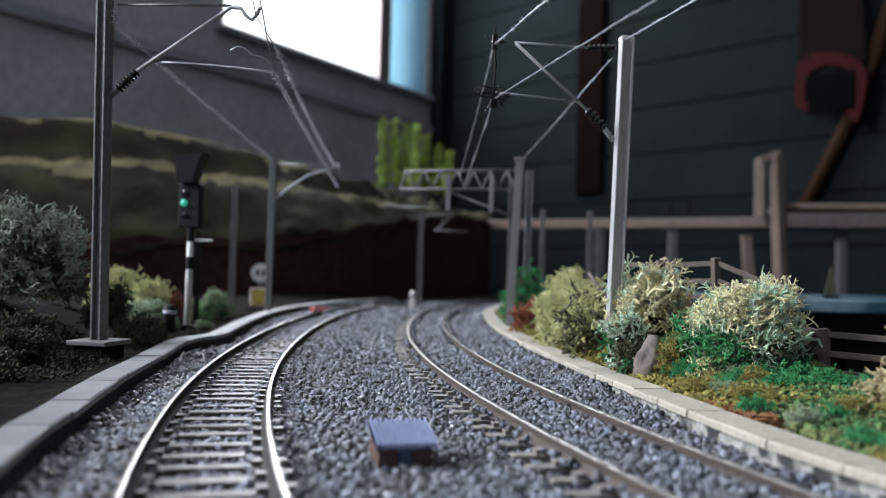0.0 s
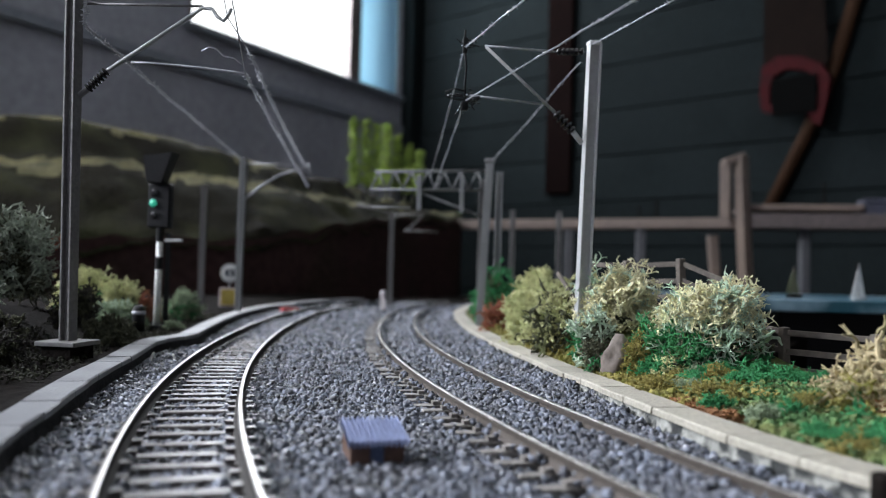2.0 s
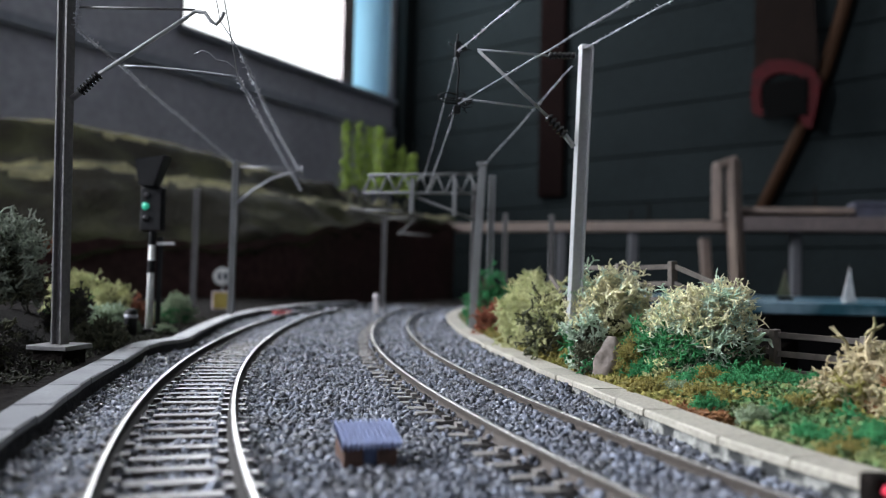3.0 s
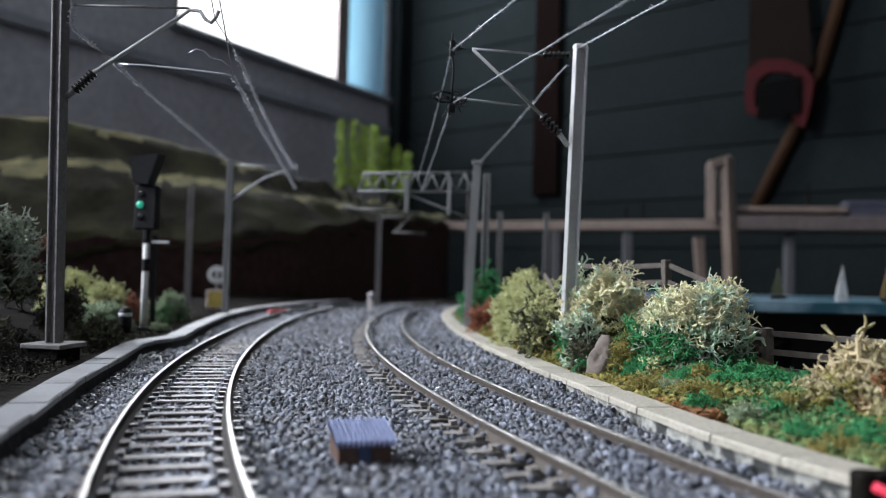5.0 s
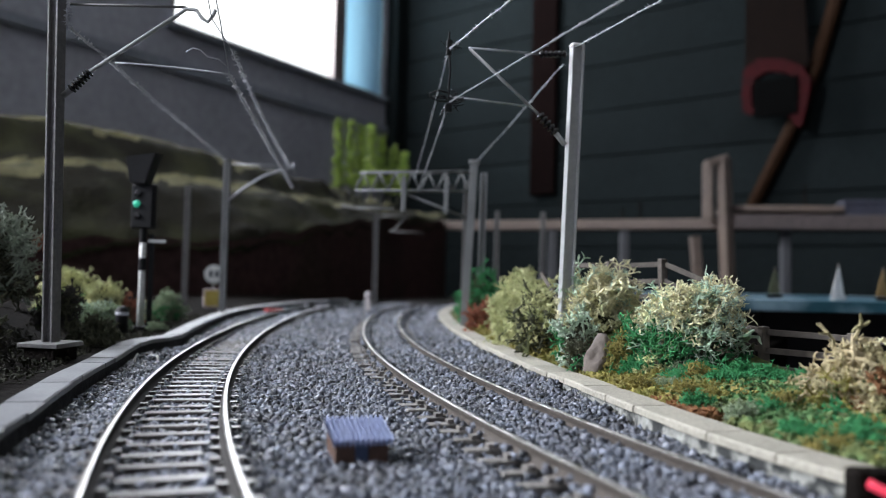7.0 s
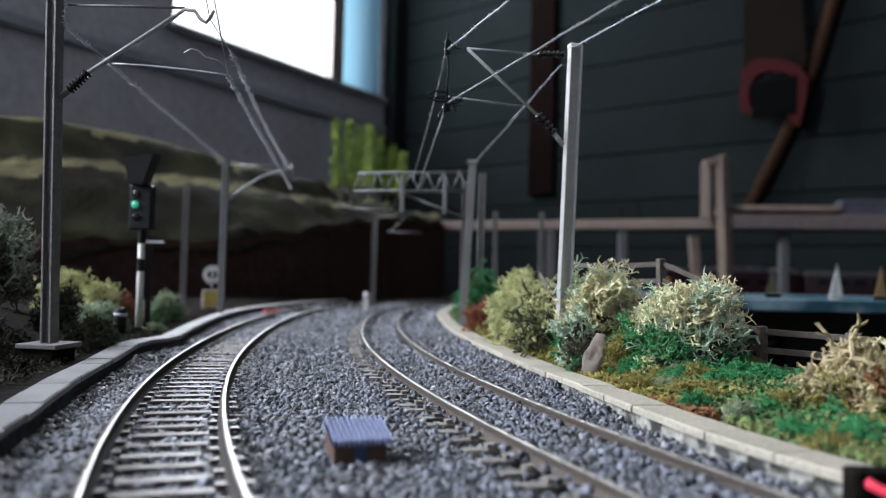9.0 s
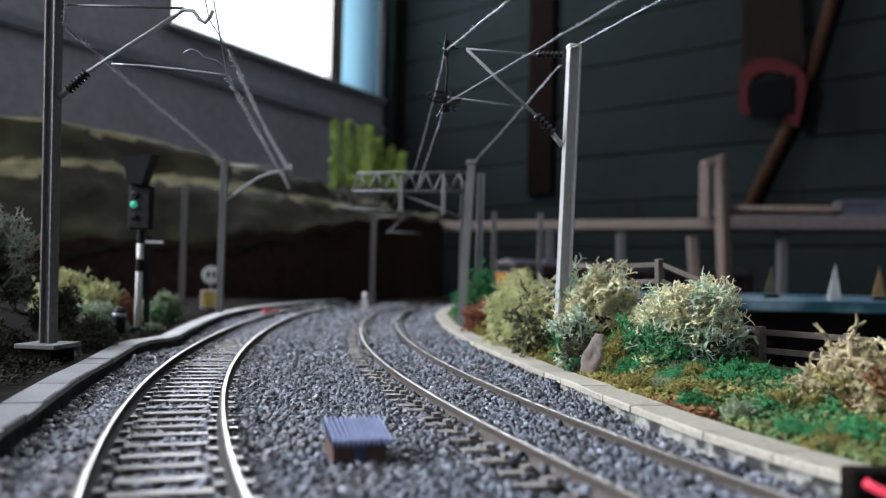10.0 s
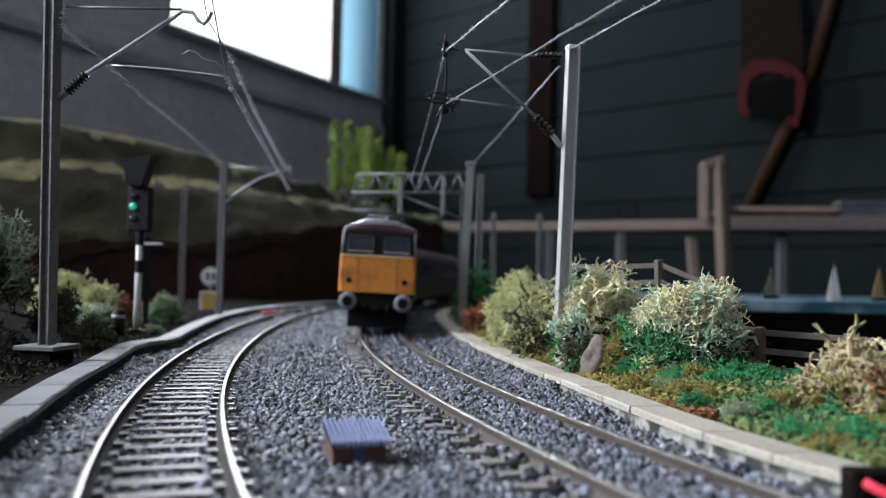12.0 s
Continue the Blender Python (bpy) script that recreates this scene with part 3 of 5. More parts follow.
def mast(x, y, z, height, rz, lean, material, label, base=True, w=3.6):
    t = thing("catenary_mast", x, y, z, rz, label, "mast", "overhead line masts", lean=lean)
    column = h_section(height, w, w, 0.6, 0.8)
    column.transform(Matrix.Rotation(math.pi / 2, 4, "Z"))
    part("column", column, material, t)
    if base:
        part("base_plate", box(-6, 6, -5, 5, -0.9, 0.3, 0.2), material, t)
        part("plinth", box(-4.6, 4.6, -4.2, 4.2, -14, -0.9, 0.3), M_EARTH, t, "dark concrete plinth")
    return t


def rod(name, a, b, r, material, parent, label="", sag=0.0, sides=6, n=8):
    a, b = Vector(a), Vector(b)
    pts = [a.lerp(b, i / n) - Vector((0, 0, sag * 4 * (i / n) * (1 - i / n))) for i in range(n + 1)] if sag else [a, b]
    return part(name, tube(pts, r, sides), material, parent, label, smooth=True)


def insulator(a, b, parent, discs=6, r=1.15):
    """A ribbed insulator from a to b."""
    a, b = Vector(a), Vector(b)
    n = (b - a).length
    prof = [(0.35, 0)]
    for i in range(discs):
        z = n * (i + 0.5) / discs
        g = n / discs
        prof += [(0.5, z - g * 0.45), (r, z - g * 0.12), (r, z + g * 0.12), (0.5, z + g * 0.45)]
    prof.append((0.35, n))
    bm = lathe(prof, 14, m=Matrix.Translation(a) @ (b - a).to_track_quat("Z", "Y").to_matrix().to_4x4())
    return part("insulator", bm, M_INSUL, parent, "glossy black ribbed insulator", smooth=True)


def local(t, p):
    """World millimetres to the thing's own."""
    return (t.matrix_basis.inverted() @ (Vector(p) * MM)) * 1000


def overhead():
    # mast beside the right line, with its cantilever
    t = mast(34.2, 226.0, 8.0, 82.8, 8, (1.6, 1.2), M_MAST, "light grey steel catenary mast with bracket arms", w=3.5, base=False)
    L = lambda x, y, z: local(t, (x * 1.17, y * 1.17, 23.8 + (z - 23.8) * 1.17))
    insulator(L(28.4, 191.6, 79.2), L(21.6, 190.0, 78.6), t, 6, 1.05)
    rod("top_tie", L(22, 190, 78.6), L(4.4, 186.1, 78.6), 0.28, M_WIRE, t)
    insulator(L(26.2, 191.3, 59.6), L(21.6, 190.2, 64.0), t, 5, 1.45)
    rod("bracket", L(28.4, 192, 57.0), L(25.6, 191.2, 60.2), 0.75, M_MAST, t)
    rod("bracket_tube", L(21.6, 190.2, 64.0), L(4.6, 186.2, 78.4), 0.42, M_MAST, t)
    rod("registration_arm", L(18.3, 189.6, 65.8), L(-0.2, 185.6, 66.8), 0.28, M_WIRE, t)
    part("steady_loop", tube([L(-0.2, 185.6, 67.6), L(-2.5, 185.0, 68.0), L(-4.6, 184.6, 67.2), L(-4.6, 184.6, 66.2), L(-2.4, 185.0, 65.4), L(0.4, 185.6, 65.6), L(3.5, 186.2, 66.6)], 0.25, 6), M_BLACK, t, "black steady loop", smooth=True)
    part("dropper", tube([L(-0.3, 185.1, 82), L(-0.5, 185.2, 78.2), L(0.1, 185.3, 73), L(-0.2, 185.4, 69), L(0, 185.6, 65)], 0.3, 6), M_BLACK, t, "black wire dropper", smooth=True)
    part("clamp", box(-1.0, 1.0, -1.0, 1.0, -1.2, 1.2, 0.4), M_BLACK, t, "black wire clamp", at=Matrix.Translation(L(-0.2, 185.5, 64.0) * MM))
    part("clamp", box(-0.7, 0.7, -0.7, 0.7, -2.4, 2.0, 0.3), M_BLACK, t, "black wire clamp", at=Matrix.Translation(L(-0.3, 185.2, 78.5) * MM))

    rng = random.Random(14)
    for cx, cz, reach, n in ((-0.3, 78.6, 2.6, 9), (-0.2, 65.4, 3.4, 13)):
        for _ in range(n):
            c = Vector((cx + rng.uniform(-0.8, 0.8), 185.3, cz + rng.uniform(-1.4, 1.4)))
            a = rng.uniform(0, 2 * math.pi)
            pts = [c]
            for k in range(5):
                a += rng.uniform(-0.9, 0.9)
                pts.append(pts[-1] + Vector((math.cos(a), rng.uniform(-0.4, 0.4), math.sin(a) * 0.8)) * (reach / 5))
            part("wire_curl", tube([L(*p) for p in pts], rng.uniform(0.12, 0.24), 5), M_INSUL, t, "curled glossy black wire end", smooth=True)
    part("mast_cap", box(-2.0, 1.6, -1.7, 1.7, 82.6, 83.6, 0.3), M_WHITEP, t, "chipped pale cap")
    part("stray_hair", tube([L(30.6, 192, 44), L(31.4, 192, 42.5), L(31.6, 192, 40.6), L(30.9, 192, 39.4)], 0.07, 4), M_FLUFF, t, "pale stray hair", smooth=True)

    # mast beside the left line
    t = mast(-101.4, 205.2, 4.7, 96.6, -14, (1.4, -0.4), M_MASTD, "dark grey steel catenary mast on a black plinth", w=3.15)
    L = lambda x, y, z: local(t, (x * 1.05, y * 1.05, 23.8 + (z - 23.8) * 1.05))
    insulator(L(-93.4, 193.6, 68.0), L(-88.4, 193.0, 72.6), t, 7, 1.3)
    rod("bracket", L(-95.5, 194.0, 66.6), L(-93.2, 193.6, 68.2), 0.8, M_MASTD, t)
    rod("bracket_tube", L(-88.6, 193.0, 72.5), L(-66.5, 191.0, 86.6), 0.55, M_MAST, t)
    part("hook", tube([L(-67.2, 191.0, 86.2), L(-64.6, 190.7, 87.9), L(-62.0, 190.5, 87.6), L(-60.6, 190.2, 85.6), L(-59.0, 190.0, 84.6), L(-57.8, 189.8, 86.0), L(-57.2, 189.8, 87.6)], 0.5, 6), M_MAST, t, smooth=True)
    rod("top_tie", L(-95.5, 194.0, 89.6), L(-64.6, 190.7, 88.3), 0.33, M_MASTD, t)
    rod("registration_arm", L(-82.0, 192.3, 74.6), L(-53.1, 189.3, 71.6), 0.33, M_WIRE, t, sag=-0.4)
    part("loose_wire", tube([L(-63.4, 188.1, 76.6), L(-61.8, 188.2, 77.6), L(-60.0, 188.4, 77.2), L(-58.4, 188.6, 75.6), L(-55.8, 188.8, 75.2), L(-53.4, 189.1, 73.4)], 0.18, 5), M_WIRE, t, smooth=True)

    # second mast of the left line
    t = mast(-118.0, 421, 3.0, 82.0, -8, (0.4, 0.4), M_MASTM, "grey steel catenary mast with a curved arm", w=2.9, base=False)
    L = lambda *p: local(t, p)
    rod("top_tie", L(-117, 420, 82.0), L(-82, 418, 81.6), 0.35, M_WIRE, t)
    part("curved_arm", tube([L(-117, 420, 62), L(-108, 419.5, 69.5), L(-98, 419, 75.8), L(-88, 418.4, 79.2), L(-82, 418, 80.6)], 0.55, 6), M_WIRE, t, smooth=True)
    rod("dropper", L(-82, 418, 83), L(-81, 418, 77), 0.5, M_WIRE, t)

    # masts further round the curve
    t = mast(-174, 530, -2, 83.0, 0, (0, 0), M_MASTD, "dark catenary mast before the brown board", w=3.3)
    t = mast(-61, 690, -2, 81.0, 0, (0, 0), M_MASTD, "dark catenary mast with a double bracket", w=3.8)
    L = lambda *p: local(t, p)
    rod("bracket_tube", L(-61, 690, 77), L(-34, 690, 78), 0.8, M_MASTD, t)
    rod("bracket_tube", L(-61, 690, 79), L(-92, 690, 86), 0.8, M_MASTD, t)
    rod("brace", L(-48, 690, 63), L(-34, 690, 78), 0.7, M_MASTD, t)
    rod("registration_arm", L(-50, 690, 64), L(-20, 690, 63), 0.6, M_MASTD, t)
    for x, y, h in ((41.5, 648, 80), (79.6, 650, 80)):
        mast(x, y, 0, h, 0, (0, 0), M_MASTD, "grey catenary mast far round the curve", base=False, w=3.6)
    mast(19.8, 440, 0, 83.0, 0, (0.3, 0.4), M_MASTM, "grey catenary mast behind the gantry", w=3.5)
    mast(10.6, 430, 0, 77.0, 0, (0.3, 0.3), M_MASTD, "grey catenary mast behind the gantry", base=False, w=3.8)


overhead()


def gantry():
    t = thing("lattice_gantry", 9.6, 386, 0, 0, "grey steel gantry with a lattice boom over the line", "gantry")
    L = lambda *p: Vector(p) - Vector((9.6, 386, 0))
    bm = h_section(80, 3.6, 3.6, 0.7, 0.9)
    part("column", bm, M_MASTM, t, at=pose(0, 0, 0, 0.4, 2.4, 0))
    x0, x1, zb, zt, y = -46.0, 11.0, 66.6, 75.4, 394.0
    for dy in (-1.6, 1.6):
        rod("chord", L(x0, y + dy, zb), L(x1, y + dy, zb + 1), 0.55, M_MASTM, t)
        rod("chord", L(x0 + 2, y + dy, zt), L(x1, y + dy, zt + 2), 0.55, M_MASTM, t)
        n = 7
        for i in range(n):
            a = x0 + (x1 - x0) * i / n
            b = x0 + (x1 - x0) * (i + 0.5) / n
            c = x0 + (x1 - x0) * (i + 1) / n
            k = i / n
            rod("lattice_bar", L(a, y + dy, zb + k), L(b, y + dy, zt + 2 * k), 0.42, M_MASTM, t)
            rod("lattice_bar", L(b, y + dy, zt + 2 * k), L(c, y + dy, zb + k), 0.42, M_MASTM, t)
    part("drop_post", box(-30.6, -28.4, 4, 8, 50.5, 68, 0.2), M_MASTM, t, at=pose(-0.0096 + 0.008, 0, 0.006))
    part("drop_post", box(0, 2.2, 4, 8, 50, 68, 0.2), M_MASTM, t, at=pose(-0.011, 0, 0.006))
    rod("stay", L(-22, y, 66), L(11, y, 54), 0.7, M_MASTM, t)
    rod("registration_arm", L(-45, y, 58), L(-26, y, 58), 0.5, M_MASTM, t)
    part("cap", box(-2.6, 2.6, -2.6, 2.6, 80, 81.5, 0.3), M_MASTM, t, at=pose(0.0034, 0, 0.0005))


gantry()


def wire(name, pts, label, r=0.17, fuzz=0, seed=1):
    """A thin wire through points; fuzz: stray dust fibres along it."""
    t = thing(name, *pts[0], 0, label, "wire", "overhead wires")
    o = Vector(pts[0])
    bm = tube([Vector(p) - o for p in pts], r, 6)
    part("strand", bm, M_WIRE, t, smooth=True)
    if fuzz:
        rng = random.Random(seed)
        bm = bmesh.new()
        for _ in range(int(fuzz * (1.3 if seed < 5 else 2.4))):
            k = rng.randrange(len(pts) - 1)
            p = Vector(pts[k]).lerp(Vector(pts[k + 1]), rng.random()) - o
            d = Vector((rng.gauss(0, 1), rng.gauss(0, 1), rng.gauss(0, 1)))
            d = d.normalized() * rng.uniform(0.25, 0.8 if seed < 5 else 1.3)
            e = Vector((rng.gauss(0, 1), rng.gauss(0, 1), rng.gauss(0, 1))) * 0.3
            tube([p - d * 0.4, p + d * 0.3 + e * 0.6, p + d], rng.uniform(0.05, 0.10) * (1.0 if seed < 5 else 1.5), 3, bm)
        part("dust_fluff", bm, M_FLUFF, t, "pale dust fibres caught on the wire")
    return t


def wires():
    rng = random.Random(8)
    def span(a, b, n, sag, wig=0.12):
        out = []
        for i in range(n + 1):
            f = i / n
            out.append((a[0] + (b[0] - a[0]) * f + rng.uniform(-wig, wig), a[1] + (b[1] - a[1]) * f, a[2] + (b[2] - a[2]) * f - sag * 4 * f * (1 - f) + rng.uniform(-wig, wig)))
        return out
    contact = "thin overhead contact wire with dust on it"
    upper = "thin overhead carrier wire with dust on it"
    # right line, from behind the camera to the gantry
    wire("contact_wire", span((49.0, 60, 67.9), (0.0, 217.2, 72.4), 16, 0) + span((0, 217.2, 72.4), (-14.1, 386, 66.6), 22, 0.3)[1:], contact, 0.19, 220, seed=1)
    wire("carrier_wire", span((21.7, 60, 59.7), (-0.35, 216.6, 87.2), 16, 0) + span((-0.35, 216.6, 87.2), (-16.2, 386, 72.0), 22, 1.2)[1:], upper, 0.17, 200, seed=2)
    wire("feeder_wire", span((47.4, 60, 63.6), (35.1, 223.5, 90.3), 14, 0), "thin feeder wire over the mast tops", 0.15, 110, seed=3)
    wire("feeder_wire", span((32.2, 223.9, 85.6), (14.0, 384, 81.0), 18, 0.4), "thin feeder wire over the mast tops", 0.20, 150, seed=4)
    # left line
    wire("contact_wire", span((-38.0, 120, 75.0), (-55.8, 198.8, 74.0), 8, 0, 0.03), "thin bare contact wire", 0.16)
    wire("contact_wire", span((-55.8, 198.8, 74.0), (-82.0, 418.6, 70.0), 26, 0.4), contact, 0.28, 420, seed=5)
    wire("carrier_wire", span((-44.0, 120, 96.0), (-60.9, 199.1, 88.5), 8, 0, 0.03) + span((-60.9, 199.1, 88.5), (-55.9, 200.0, 81.0), 4, 0, 0.03)[1:], "thin bare carrier wire", 0.15)
    wire("carrier_wire", span((-55.9, 200.0, 81.0), (-83.5, 418.1, 80.9), 26, 1.6), upper, 0.26, 420, seed=6)
    wire("feeder_wire", span((-99.3, 202.5, 100), (-99.3, 202.5, 87.1), 3, 0, 0.05) + span((-99.3, 202.5, 87.1), (-118.5, 419, 84.2), 26, 0.5)[1:], "thin dusty feeder wire between the masts", 0.3, 420, seed=7)


wires()

# ---- banks, hill and backdrop board ----
def smooth(f):
    f = max(0.0, min(1.0, f))
    return f * f * (3 - 2 * f)


def interp(x, xs, ys):
    return float(np.interp(x, xs, ys))


def bank_right_z(y, o):
    rise = interp(y, [60, 150, 185, 205, 228, 260, 320, 400, 600], [1, 2, 3, 6, 15, 16, 8, 4, 2])
    z = 0.2 + rise * smooth((o - 8) / 24)
    return z - 26 * smooth((o - 52) / 22)


def bank_left_z(y, o):
    rise = interp(y, [40, 120, 200, 260, 330, 420, 600], [8, 16, 18, 12, 5, 3, 3])
    return 0.2 + rise * smooth((o - 24) / 40)


def bank(name, line, side, height, wide, material, label):
    """The ground behind a kerb, heaped as height(y, offset) says."""
    total, verts, faces = run_length(line), [], []
    run = np.arange(0, total, 4.0)
    offs = np.concatenate([np.arange(7.5, 90, 2.5), np.arange(90, wide, 12)])
    for s in run:
        x, y, th = at_run(line, s)
        th *= 0.6
        for o in offs:
            px, py = x + math.cos(th) * side * o, y - math.sin(th) * side * o
            z = height(py, o) + (0.9 * noise.noise(Vector((px * 0.12, py * 0.12, 0))) + 0.5 * noise.noise(Vector((px * 0.5, py * 0.5, 4)))) * smooth((o - 7.5) / 4)
            verts.append((px, py, z))
    n = len(offs)
    for j in range(len(run) - 1):
        for i in range(n - 1):
            k = j * n + i
            q = (k, k + 1, k + n + 1, k + n)
            faces.append(q if side > 0 else q[::-1])
    return tagged(raw(name, verts, faces, material, smooth=True), label, "ground", kind="structure")


bank("ground_bank_right", KERB_R, 1, bank_right_z, 104, M_TURF, "turf-covered bank behind the kerb")
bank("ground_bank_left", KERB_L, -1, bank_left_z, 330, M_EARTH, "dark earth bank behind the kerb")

BOARD_LINE = [(-620, 400), (-420, 520), (-300, 610), (-200, 720), (-130, 860), (-90, 1000), (-60, 1150), (0, 1300)]
BOARD_TOP = [36, 44, 50, 54, 80, 98, 109, 116]
CREST_1 = [92, 106, 117, 114, 113, 121, 130, 134]
CREST_2 = [150, 180, 196, 174, 157, 150, 146, 142]


def hillside():
    verts, faces, nu, nv = [], [], 110, 46
    for i in range(nu + 1):
        u = (len(BOARD_LINE) - 1) * i / nu
        k = min(int(u), len(BOARD_LINE) - 2)
        f = u - k
        x = BOARD_LINE[k][0] * (1 - f) + BOARD_LINE[k + 1][0] * f
        y = BOARD_LINE[k][1] * (1 - f) + BOARD_LINE[k + 1][1] * f
        ids = list(range(len(BOARD_LINE)))
        zs = [interp(u, ids, c) for c in (BOARD_TOP, CREST_1, CREST_2)]
        d = Vector((x, y)).normalized()
        for j in range(nv + 1):
            v = 440.0 * j / nv
            z = interp(v, [0, 40, 80, 105, 125, 190, 250, 290, 330, 380, 440], [zs[0] - 2, zs[0] * 0.66 + zs[1] * 0.34, zs[0] * 0.2 + zs[1] * 0.8, zs[1] * 0.985, zs[1], zs[1] * 0.93 + zs[2] * 0.07, zs[1] * 0.6 + zs[2] * 0.4, zs[1] * 0.12 + zs[2] * 0.88, zs[2], zs[2] * 0.8, -8])
            px, py = x + d.x * v, y + d.y * v
            if j == 0:
                z -= 9 + 12 * noise.noise(Vector((px * 0.03, py * 0.03, 1))) + 5 * noise.noise(Vector((px * 0.12, py * 0.12, 3)))
                px, py = px - d.x * 3, py - d.y * 3
            if 0 < j < nv:
                z += 7 * noise.noise(Vector((px * 0.014, py * 0.014, 2))) + 7 * noise.noise(Vector((px * 0.035, py * 0.04, 6))) + 3.2 * noise.noise(Vector((px * 0.08, py * 0.08, 5))) + 1.8 * noise.noise(Vector((px * 0.17, py * 0.17, 9)))
            verts.append((px, py, z))
    for i in range(nu):
        for j in range(nv):
            k = i * (nv + 1) + j
            faces.append((k, k + nv + 1, k + nv + 2, k + 1))
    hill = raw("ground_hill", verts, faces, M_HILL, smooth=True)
    hill.data.materials.append(M_SCRUB_SHADED)
    for poly in hill.data.polygons:      # scrub below each crest painted as shade, straw grass on the shelves as lit
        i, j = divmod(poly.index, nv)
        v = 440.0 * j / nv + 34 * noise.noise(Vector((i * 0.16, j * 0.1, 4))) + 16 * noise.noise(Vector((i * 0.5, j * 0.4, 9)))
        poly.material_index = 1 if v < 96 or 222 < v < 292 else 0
    tagged(hill, "rolling model hill covered in dull green scatter", "hill", kind="structure")
    bm = bmesh.new()
    rows = []
    for i in range(nu + 1):
        u = (len(BOARD_LINE) - 1) * i / nu
        k = min(int(u), len(BOARD_LINE) - 2)
        f = u - k
        x = BOARD_LINE[k][0] * (1 - f) + BOARD_LINE[k + 1][0] * f
        y = BOARD_LINE[k][1] * (1 - f) + BOARD_LINE[k + 1][1] * f
        d = Vector((x, y)).normalized() * 7
        top = interp(u, list(range(len(BOARD_LINE))), BOARD_TOP) - 2 + 7 * noise.noise(Vector((x * 0.03, y * 0.03, 5)))
        rows.append([bm.verts.new(p) for p in ((x, y, -8), (x, y, top), (x + d.x, y + d.y, top), (x + d.x, y + d.y, -8))])
    for a, b in zip(rows, rows[1:]):
        for k in range(4):
            bm.faces.new((a[k], b[k], b[(k + 1) % 4], a[(k + 1) % 4]))
    bm.faces.new(rows[0])
    bm.faces.new(rows[-1][::-1])
    bmesh.ops.recalc_face_normals(bm, faces=bm.faces[:])
    tagged(part("wall_brown", bm, M_BROWN, smooth=False), "dark red-brown painted board below the hill", "wall", kind="structure")


hillside()


# ---- lichen bushes and scatter ----
M_PALE = surface("cream lichen", (0.74, 0.69, 0.45), 0.85, grain=600, stain=160, stains=0.5, second=(0.42, 0.50, 0.28), bump=0.3, spread=0.22, island=True)
M_LIME = surface("yellow-green lichen", (0.58, 0.58, 0.31), 0.85, grain=600, stain=160, stains=0.6, second=(0.18, 0.26, 0.07), bump=0.3, spread=0.25, island=True)
M_GREEN = surface("green lichen", (0.040, 0.235, 0.085), 0.85, grain=600, stain=160, stains=0.6, second=(0.05, 0.13, 0.03), bump=0.3, spread=0.3, island=True)
M_TEAL = surface("pale sea-green lichen", (0.50, 0.60, 0.47), 0.85, grain=600, stain=160, stains=0.6, second=(0.16, 0.36, 0.20), bump=0.3, spread=0.22, island=True)
# dark clumps and twigs; inside paler bushes it paints the shade
M_DARK = surface("dark olive lichen and inner shade", (0.065, 0.068, 0.038), 0.85, grain=600, stain=160, stains=0.5, bump=0.3, spread=0.3, island=True)
M_GREY = surface("grey-green lichen", (0.30, 0.34, 0.27), 0.8, grain=600, stain=160, stains=0.6, second=(0.09, 0.11, 0.08), bump=0.3, spread=0.3, island=True)
M_OLIVE = surface("dark olive branch", (0.085, 0.095, 0.035), 0.8, grain=600, stain=160, stains=0.5, bump=0.3, spread=0.2, island=True)
M_DEEP = surface("deep green lichen", (0.018, 0.075, 0.045), 0.85, grain=600, stain=160, stains=0.5, bump=0.3, spread=0.3, island=True)
M_UMBER = surface("dusty umber twig", (0.045, 0.040, 0.034), 0.85, grain=600, stain=160, stains=0.5, bump=0.3, spread=0.3, island=True)
M_STRAW = surface("straw-brown lichen", (0.46, 0.38, 0.23), 0.85, grain=600, stain=160, stains=0.6, second=(0.26, 0.27, 0.10), bump=0.3, spread=0.3, island=True)
M_SAGE = surface("sage lichen", (0.24, 0.30, 0.19), 0.85, grain=600, stain=160, stains=0.6, second=(0.10, 0.16, 0.08), bump=0.3, spread=0.3, island=True)
M_RUSTY = surface("rust-red foliage", (0.26, 0.09, 0.05), 0.9, grain=600, stain=160, stains=0.5, bump=0.3, spread=0.3, island=True)
M_OCHRE = surface("yellow foam scatter", (0.25, 0.21, 0.06), 0.95, grain=900, stain=160, stains=0.7, second=(0.12, 0.17, 0.03), spread=0.35, island=True)
M_GRASS = surface("bright green scatter", (0.070, 0.150, 0.052), 0.95, grain=900, stain=160, stains=0.6, second=(0.17, 0.15, 0.05), spread=0.4, edge=(0.42, 0.6), island=True)
M_BROWNS = surface("brown scatter", (0.20, 0.09, 0.035), 0.95, grain=900, stain=160, stains=0.5, spread=0.35, island=True)


